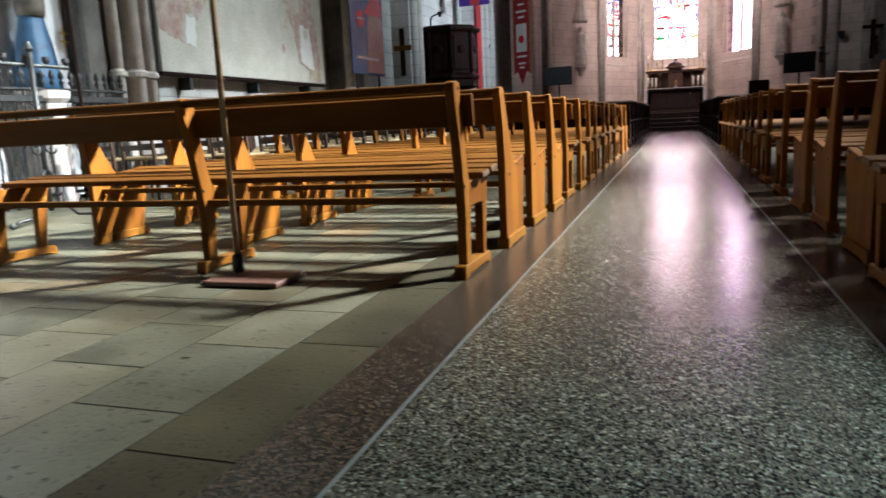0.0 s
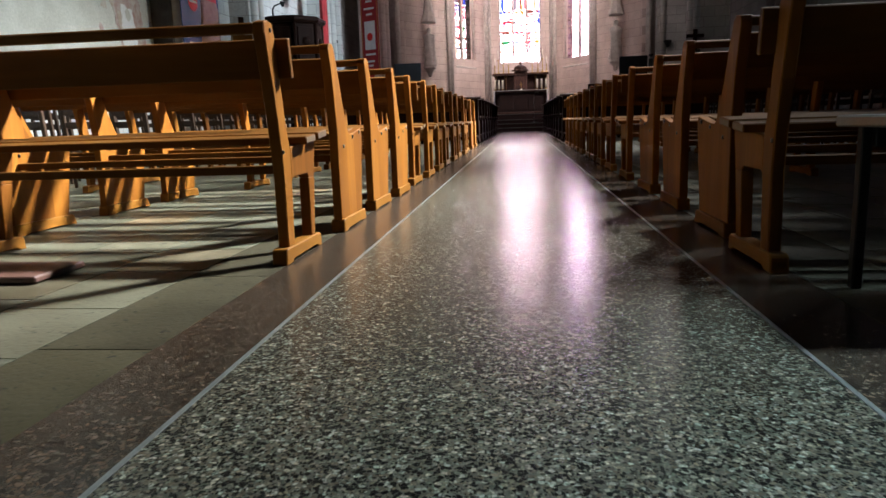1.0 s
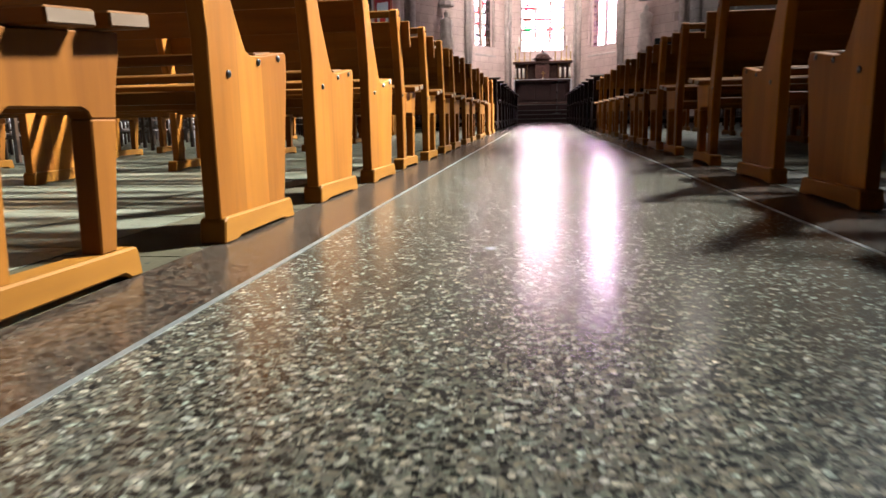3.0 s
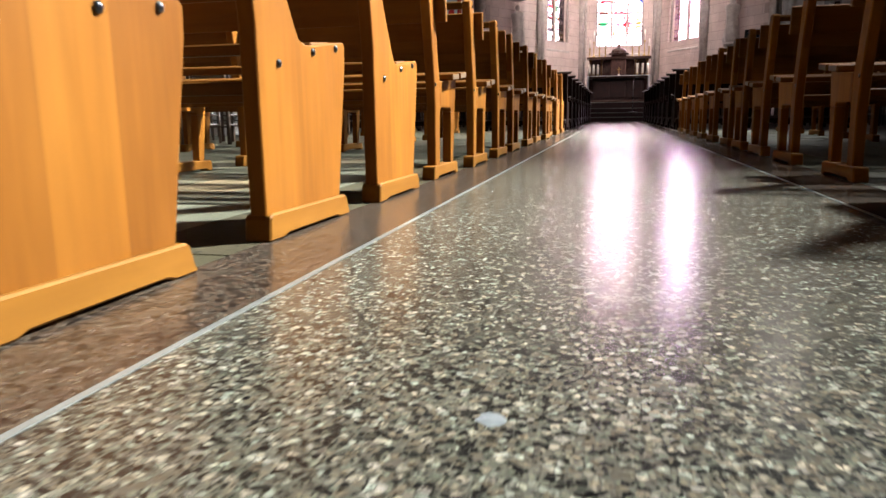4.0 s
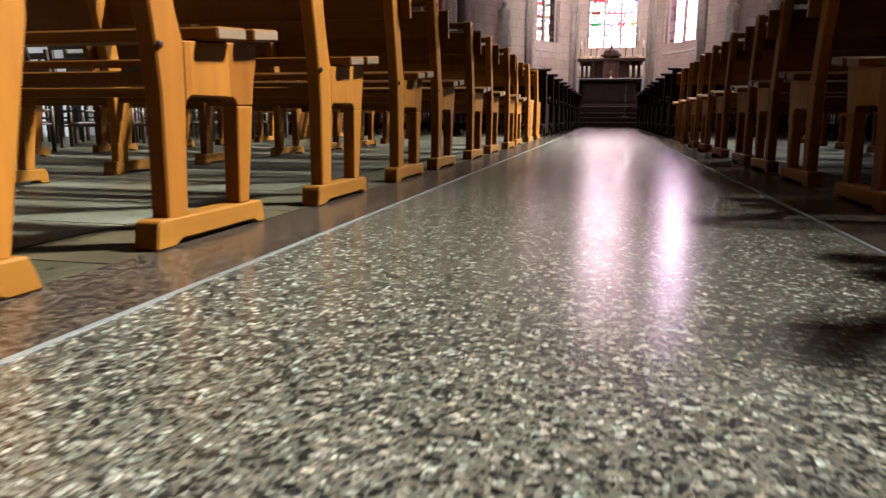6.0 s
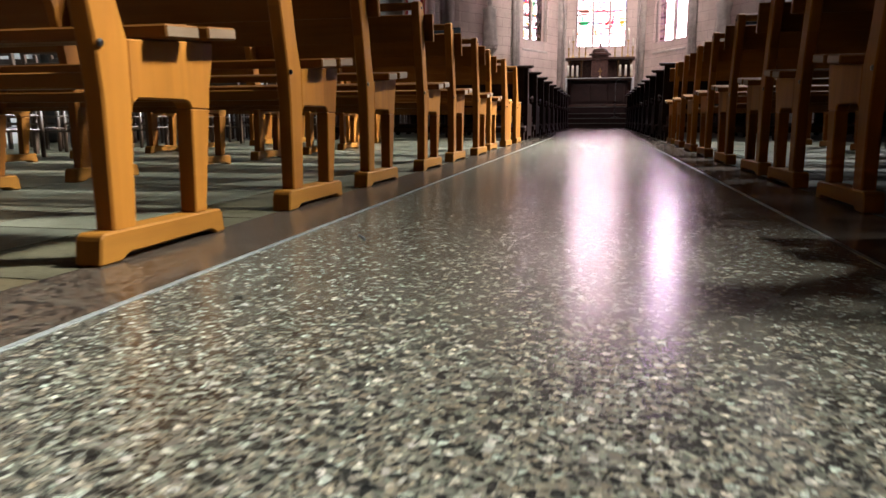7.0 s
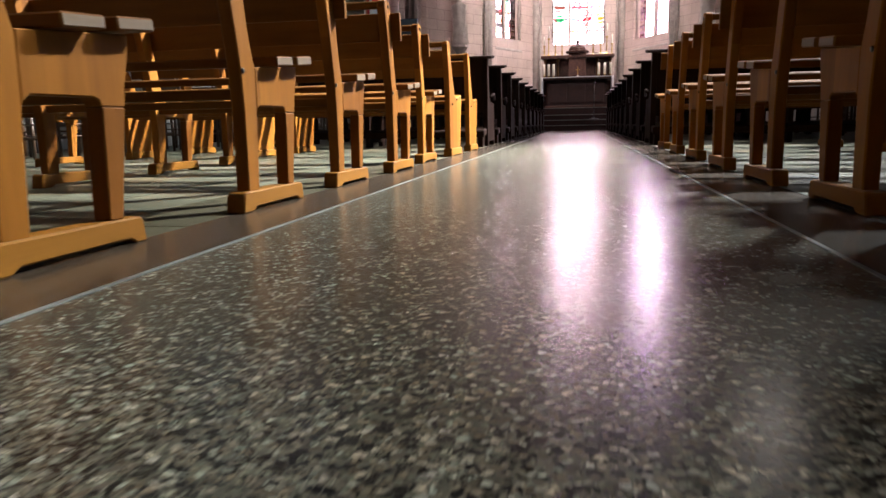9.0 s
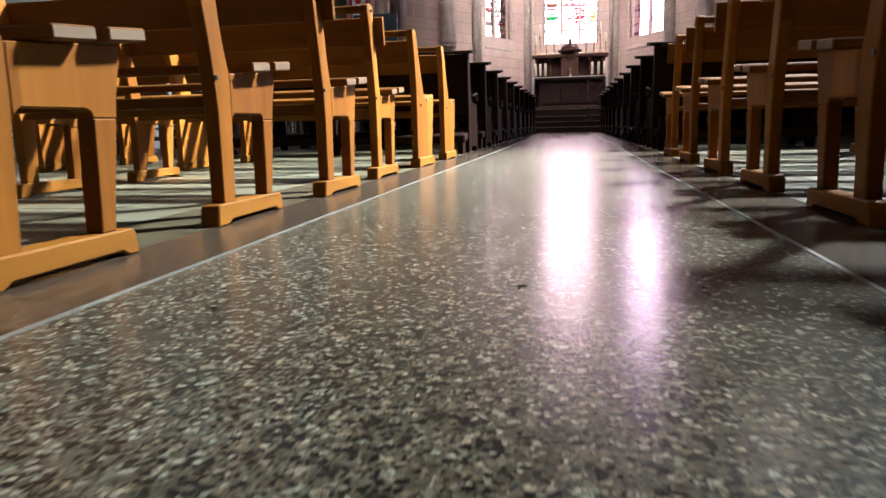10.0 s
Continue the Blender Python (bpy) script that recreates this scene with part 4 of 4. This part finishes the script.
sc = thing("wall_bracket_lamp", "small dark iron bracket on a pale pier", "wall bracket", at=pose(5.8, 26.86, 2.8))
part("cup", lathe([(.03, 0), (.10, .12), (.14, .22), (.12, .24)], 10), IRON, sc)
part("arm", tube([(0, 0, .1), (.05, .2, .05)], .025), IRON, sc)

# pulpit
pul = thing("pulpit", "dark carved wooden pulpit on a central stem", "pulpit", at=pose(-5.0, 17.95, .12, 0, 0, 22.5))
prof = [(.30, -.1), (.30, .15), (.18, .3), (.16, 1.0), (.4, 1.35), (.77, 1.45), (.77, 1.6)]
part("stem", lathe(prof, 8), DARKWOOD, pul)
part("drum", lathe([(.73, 1.6), (.73, 2.76), (.75, 2.8)], 8), DARKWOOD, pul)
part("rail", lathe([(.81, 2.8), (.85, 2.85), (.85, 2.91), (.79, 2.95)], 8), DARKWOOD, pul, "polished dark rail")
part("lower_moulding", lathe([(.73, 1.62), (.80, 1.66), (.80, 1.72), (.75, 1.78)], 8), DARKWOOD, pul)
for k in range(8):
    a = (k + .5) * math.pi / 4
    pn = part("carved_panel", bm_box(-.02, -.21, -.42, .02, .21, .42, .015), DARKWOOD, pul)
    pn.matrix_basis = pose(.685 * math.cos(a), .685 * math.sin(a), 2.28, 0, 0, math.degrees(a))
    bs2 = part("carved_boss", lathe([(.10, 0), (.11, .02), (.06, .05), (.01, .06)], 10), DARKWOOD, pn)
    bs2.matrix_basis = pose(.019, 0, .08, 0, 90, 0)
    ps = part("corner_post", tube([(0, 0, -.5), (0, 0, .5)], .04), DARKWOOD, pul, smooth=True)
    ps.matrix_basis = pose(.74 * math.cos(a - math.pi / 8), .74 * math.sin(a - math.pi / 8), 2.29)
ml = thing("reading_lamp", "small black goose-neck lamp on the pulpit rail", "lamp", at=pose(-5.2, 17.22, 3.06))
part("stem", tube([(0, 0, 0), (0, 0, .14), (.03, .06, .24), (.2, .1, .3)], .018), BLACK, ml, smooth=True)
part("head", lathe([(.03, 0), (.06, .08), (.065, .11)], 10, (.22, .1, .22)), BLACK, ml)

# ---- the side aisle: chairs, chapel, ironwork ----


def chair():
    c = thing("church_chair", "dark wooden church chair with a rush seat", "chair", "side aisle chairs")
    for x in (-.19, .19):
        part("back_post", prism([(-.02, 0), (.015, 0), (.015, .45), (-.035, .86), (-.065, .86), (-.02, .45)], x - .016, x + .016, .003), CHAIRWOOD, c)
        part("leg", lathe([(.015, 0), (.019, .2), (.017, .43)], 8, (x, .37, 0)), CHAIRWOOD, c, smooth=True)
        part("side_stretcher", tube([(x, .0, .2), (x, .37, .2)], .009, 6), CHAIRWOOD, c)
        part("side_stretcher", tube([(x, .0, .3), (x, .37, .3)], .009, 6), CHAIRWOOD, c)
    part("seat", bm_box(-.215, -.01, .425, .215, .4, .46, .012), RUSH, c)
    for z, d in ((.56, -.015), (.68, -.03), (.80, -.045)):
        part("back_slat", bm_box(-.19, d - .012, z - .028, .19, d + .004, z + .028, .004), CHAIRWOOD, c)
    part("front_stretcher", tube([(-.19, .37, .24), (.19, .37, .24)], .009, 6), CHAIRWOOD, c)
    part("back_stretcher", tube([(-.19, .0, .18), (.19, .0, .18)], .009, 6), CHAIRWOOD, c)
    return c


rnd = random.Random(11)
model = None
for i in range(22):
    for k in range(4):
        y, x = 5.9 + i * .88 + rnd.uniform(-.05, .05), -3.55 - k * .54 + rnd.uniform(-.03, .03)
        if -5.6 < x and not (y > 16.2 and y < 19.0 and x < -3.7):
            m = pose(x, y, 0, 0, 0, rnd.uniform(-5, 5))
            if model is None:
                model = chair()
                model.matrix_basis = m
            else:
                copy_thing(model, m)
for i in range(18):
    for k in range(3):
        copy_thing(model, pose(4.75 + k * .56 + rnd.uniform(-.03, .03), 4.2 + i * .95 + rnd.uniform(-.05, .05), 0, 0, 0, rnd.uniform(-5, 5)))

# wrought-iron railing before the chapel, with spear finials
rail = thing("chapel_railing", "wrought-iron chapel railing with scrolls and spear finials", "railing", at=pose(-5.45, 4.2, 0) @ Matrix.Diagonal((1, 1, .945, 1)))
LEN = 2.5
for z, h in ((1.12, .07), (1.24, .03), (.12, .03), (.95, .03)):
    part("rail", bm_box(-.03, 0, z, .03, LEN, z + h, .006), IRON, rail)
for k in range(21):
    y = .05 + k * (LEN - .1) / 20
    part("baluster", tube([(0, y, 0.02), (0, y, 1.26)], .012, 6), IRON, rail)
    if k < 21:
        part("finial", lathe([(.008, 1.26), (.012, 1.30), (.03, 1.33), (.01, 1.36), (.03, 1.39), (.02, 1.43), (.003, 1.47)], 8, (0, y, 0)), IRON, rail, smooth=True)
for k in range(12):
    yc = .15 + k * .2
    pts = []
    for j in range(22):
        a = j / 21 * 3.4 * math.pi
        r = .085 * (1 - j / 26)
        pts.append((.0, yc + r * math.cos(a), 1.045 + r * math.sin(a)))
    part("scroll", tube(pts, .006, 5), IRON, rail)
    pts = [(.0, yc + .085 * math.cos(j / 21 * 3.2 * math.pi) * (1 - j / 26), .5 + 3 * .085 * math.sin(j / 21 * 3.2 * math.pi) * (1 - j / 26)) for j in range(22)]
    part("scroll", tube(pts, .006, 5), IRON, rail)

# pleated white cloth behind, in the chapel
hang = thing("white_hanging", "pleated white hanging with small gold crosses", "hanging", at=pose(-5.9, 3.2, 0))
bm = bmesh.new()
prev = None
for k in range(121):
    y = k / 120 * 3.33
    xx = .035 * math.sin(k * .9) + .015 * math.sin(k * .37)
    row = [bm.verts.new((xx * f, y, z)) for z, f in ((.05, 1.2), (.9, 1.0), (2.6, .6), (4.6, .3))]
    if prev:
        for a in range(3):
            bm.faces.new((prev[a], row[a], row[a + 1], prev[a + 1]))
    prev = row
part("cloth", bm, CLOTH_W, hang, smooth=True)
part("rod", tube([(0, -.1, 4.6), (0, 3.32, 4.6)], .025), IRON, hang)
for y, z in ((2.05, 1.85), (3.12, 1.80), (2.5, 2.9)):
    cx = part("gold_cross", bm_box(.05, y - .015, z - .11, .056, y + .015, z + .11, 0), BRASS, hang)
    for dz in (-.05, .04):
        part("cross_arm", bm_box(.0502, y - .06, z + dz - .012, .0562, y + .06, z + dz + .012, 0), BRASS, cx)
ped = whole("statue_pedestal", lathe([(.22, 0), (.22, 1.05), (.27, 1.10), (.27, 1.18)], 12), CARVED, "pale stone pedestal behind the iron railing", "pedestal", at=pose(-5.62, 5.7, 0))
bm = lathe([(.23, 0), (.21, .15), (.175, .45), (.12, .72), (.115, .78)], 18)
for v in bm.verts:
    a = math.atan2(v.co.y, v.co.x)
    f = 1 + .09 * math.sin(8 * a)
    v.co.x *= f * .8
    v.co.y *= f
whole("statue_skirt", bm, BLUECLOTH, "blue skirt of a painted statue on its pedestal", "statue", at=pose(-5.62, 5.7, 1.18), smooth=True)
bm = lathe([(.13, 0), (.14, .08), (.15, .3), (.17, .42), (.08, .5), (.05, .54), (.075, .62), (.065, .72), (.02, .78)], 16)
whole("statue_torso", bm, GREYPAINT, "bronze-toned upper body of a painted statue", "statue", at=pose(-5.62, 5.7, 1.92), smooth=True)
whole("statue_staff", tube([(-5.33, 5.93, 0), (-5.35, 5.9, 3.2)], .02), DARKWOOD, "thin dark staff held before the statue", "staff")

# iron candle stand with scrolled feet
ics = thing("iron_candle_stand", "black wrought-iron candle stand with scrolled feet", "candle stand", at=pose(-4.3, 4.4, 0))
part("stem", tube([(0, 0, .1), (0, 0, 1.4)], .022), IRON, ics, smooth=True)
part("cross_bar", tube([(-.05, -.42, 1.28), (-.05, .42, 1.28)], .016), IRON, ics)
part("knob", lathe([(.01, 1.36), (.04, 1.40), (.01, 1.46)], 10), IRON, ics)
for k in range(3):
    a = 2 * math.pi * k / 3 + .6
    pts = [(r * math.cos(a), r * math.sin(a), z) for r, z in ((.0, .45), (.12, .3), (.1, .16), (.2, .06), (.34, .05), (.40, .015))]
    part("foot", tube(pts, .014, 6), IRON, ics, smooth=True)
    part("foot_ball", lathe([(.002, -.03), (.03, 0), (.002, .03)], 8, (.41 * math.cos(a), .41 * math.sin(a), .03)), IRON, ics, smooth=True)
    pts = [((.08 + .1 * math.cos(j * .45) * (1 - j / 18)) * math.cos(a), (.08 + .1 * math.cos(j * .45) * (1 - j / 18)) * math.sin(a), .62 + .12 * math.sin(j * .45) * (1 - j / 18)) for j in range(15)]
    part("scroll", tube(pts, .009, 6), IRON, ics, smooth=True)
for k in range(5):
    part("candle_cup", lathe([(.012, 0), (.03, .03), (.03, .06)], 8, (-.05, -.4 + .2 * k, 1.295)), IRON, ics)

# pole on a flat base at the end of the bench
pol = thing("pole_stand", "tall slim varnished pole on a flat brown base", "pole stand", at=pose(-1.32, 2.64, 0))
part("base_plate", bm_box(-.05, -.22, .004, .33, .05, .026, .004), PLATE, pol, "flat brown base plate")
part("pole", lathe([(.013, .026), (.013, 2.6), (.004, 2.62)], 12), POLE, pol, smooth=True)
part("socket", lathe([(.028, .026), (.026, .10), (.016, .11)], 12), IRON, pol)

# low stool-table behind the nearest right-hand bench
stl = thing("low_table", "low dark table with a worn grey top", "table", at=pose(1.5, 1.93, 0, 0, 0, 1))
part("top", bm_box(-.06, -.02, .435, 1.25, .42, .465, .005), GREYTOP, stl)
for x in (.0, 1.18):
    for y in (.02, .38):
        part("leg", bm_box(x - .014, y - .014, 0, x + .014, y + .014, .434, .003), BLACK, stl)
part("apron", bm_box(.02, .365, .38, 1.17, .385, .434, .003), BLACK, stl)

# dark choir seat and lecterns near the choir on the right
th = thing("choir_seat", "dark high-backed wooden choir seat", "seat", at=pose(3.15, 24.6, 0))
part("back", prism([(.28, .4), (.28, 1.55), (.33, 1.55), (.33, .4)], -.3, .3, .01), DARKWOOD, th)
part("seat", bm_box(-.32, -.2, .4, .32, .33, .46), DARKWOOD, th)
for x in (-.32, .28):
    part("side", prism([(-.2, 0), (.33, 0), (.33, 1.2), (.1, 1.15), (-.2, .7)], x, x + .04), DARKWOOD, th)
for x, y, z in ((5.15, 26.4, 2.35), (5.9, 22.9, 2.3)):
    sc = thing("wall_sconce", "small dark iron candle bracket on a pier", "sconce", "pier sconces", at=pose(x, y, z))
    part("arm", tube([(.3, .4, 0), (.05, .05, -.05), (0, 0, .1)], .02), IRON, sc, smooth=True)
    part("cup", lathe([(.03, .1), (.08, .16), (.08, .2)], 10), IRON, sc)
    part("plate", bm_box(-.07, -.02, -.3, .07, .02, .05), IRON, sc)

# bits of leaf and grit on the aisle
for x, y, r, a in ((.638, 9.022, .010, 20), (.619, 2.36, .005, 70), (.747, 6.638, .005, 10), (.70, 9.5, .004, 45), (.42, 8.6, .004, 0), (.9, 5.1, .004, 30)):
    bm = bmesh.new()
    bmesh.ops.create_icosphere(bm, subdivisions=1, radius=r)
    for v in bm.verts:
        v.co.y *= .35
        v.co.z *= .25
    whole("dry_leaf_bit", bm, DEBRIS, "tiny dry leaf fragment on the aisle floor", "debris", "floor debris", at=pose(x, y, r * .2, 0, 0, a))

bm = bmesh.new()
bmesh.ops.create_icosphere(bm, subdivisions=2, radius=.013)
for v in bm.verts:
    v.co *= 1 + .25 * math.sin(9 * v.co.x / .013 + 5 * v.co.y / .013)
    v.co.z *= .06
whole("marble_chip", bm, MARBLECHIP, "large pale marble chip showing in the terrazzo", "chip", at=pose(.402, 3.396, .0004))
whole("thread", tube([(.135, 6.86, .001), (.155, 6.83, .0015), (.17, 6.80, .001)], .0012, 5), MARBLECHIP, "short pale thread lying on the aisle", "thread")

# ---- paving, last ----
rnd = random.Random(5)


LENS = (.34, .42, .5)
paving = thing("floor_paving", "worn pale limestone paving slabs in long courses", "floor", kind="structure")
G = .007
shared = {}
rest = bmesh.new()


def lay(xa, xb, material, key, parent, lens, y0, near, far_bm):
    y = y0
    while y < 27.3:
        d = rnd.choice(lens)
        w = xb - xa
        if near and y < 9.5:
            if (key, d) not in shared:
                shared[key, d] = mesh_of("slab", bm_box(-w / 2 + G / 2, -d / 2 + G / 2, -.05, w / 2 - G / 2, d / 2 - G / 2, 0, 0), material)
            ob = new("slab", shared[key, d])
            ob.parent = parent
            ob.matrix_basis = pose((xa + xb) / 2, y + d / 2, rnd.uniform(-.0006, .0002))
        else:
            bm_box(xa + G / 2, y + G / 2, -.05, xb - G / 2, y + d - G / 2, rnd.uniform(-.002, .0005), 0, far_bm)
        y += d


kerb = thing("floor_edging", "greenish grey edging slabs beside the aisle", "floor", kind="structure")
rest_k = bmesh.new()
for xa, xb in ((-.515, -.232), (1.402, 1.685)):
    lay(xa, xb, KERB, "edge", kerb, (.76,), 1.005 - .76 * 4, True, rest_k)
part("edging_slabs", rest_k, KERB, kerb)["kind"] = "stuff"
for k in range(16):
    xa = -.515 - .345 * (k + 1)
    lay(xa, xa + .345, SLAB, "pave", paving, LENS, -2 + rnd.uniform(-.3, .3), k < 7, rest)
for k in range(17):
    xa = 1.685 + .345 * k
    lay(xa, xa + .345, SLAB, "pave", paving, LENS, -2 + rnd.uniform(-.3, .3), k < 4, rest)
part("far_slabs", rest, SLAB, paving)["kind"] = "stuff"
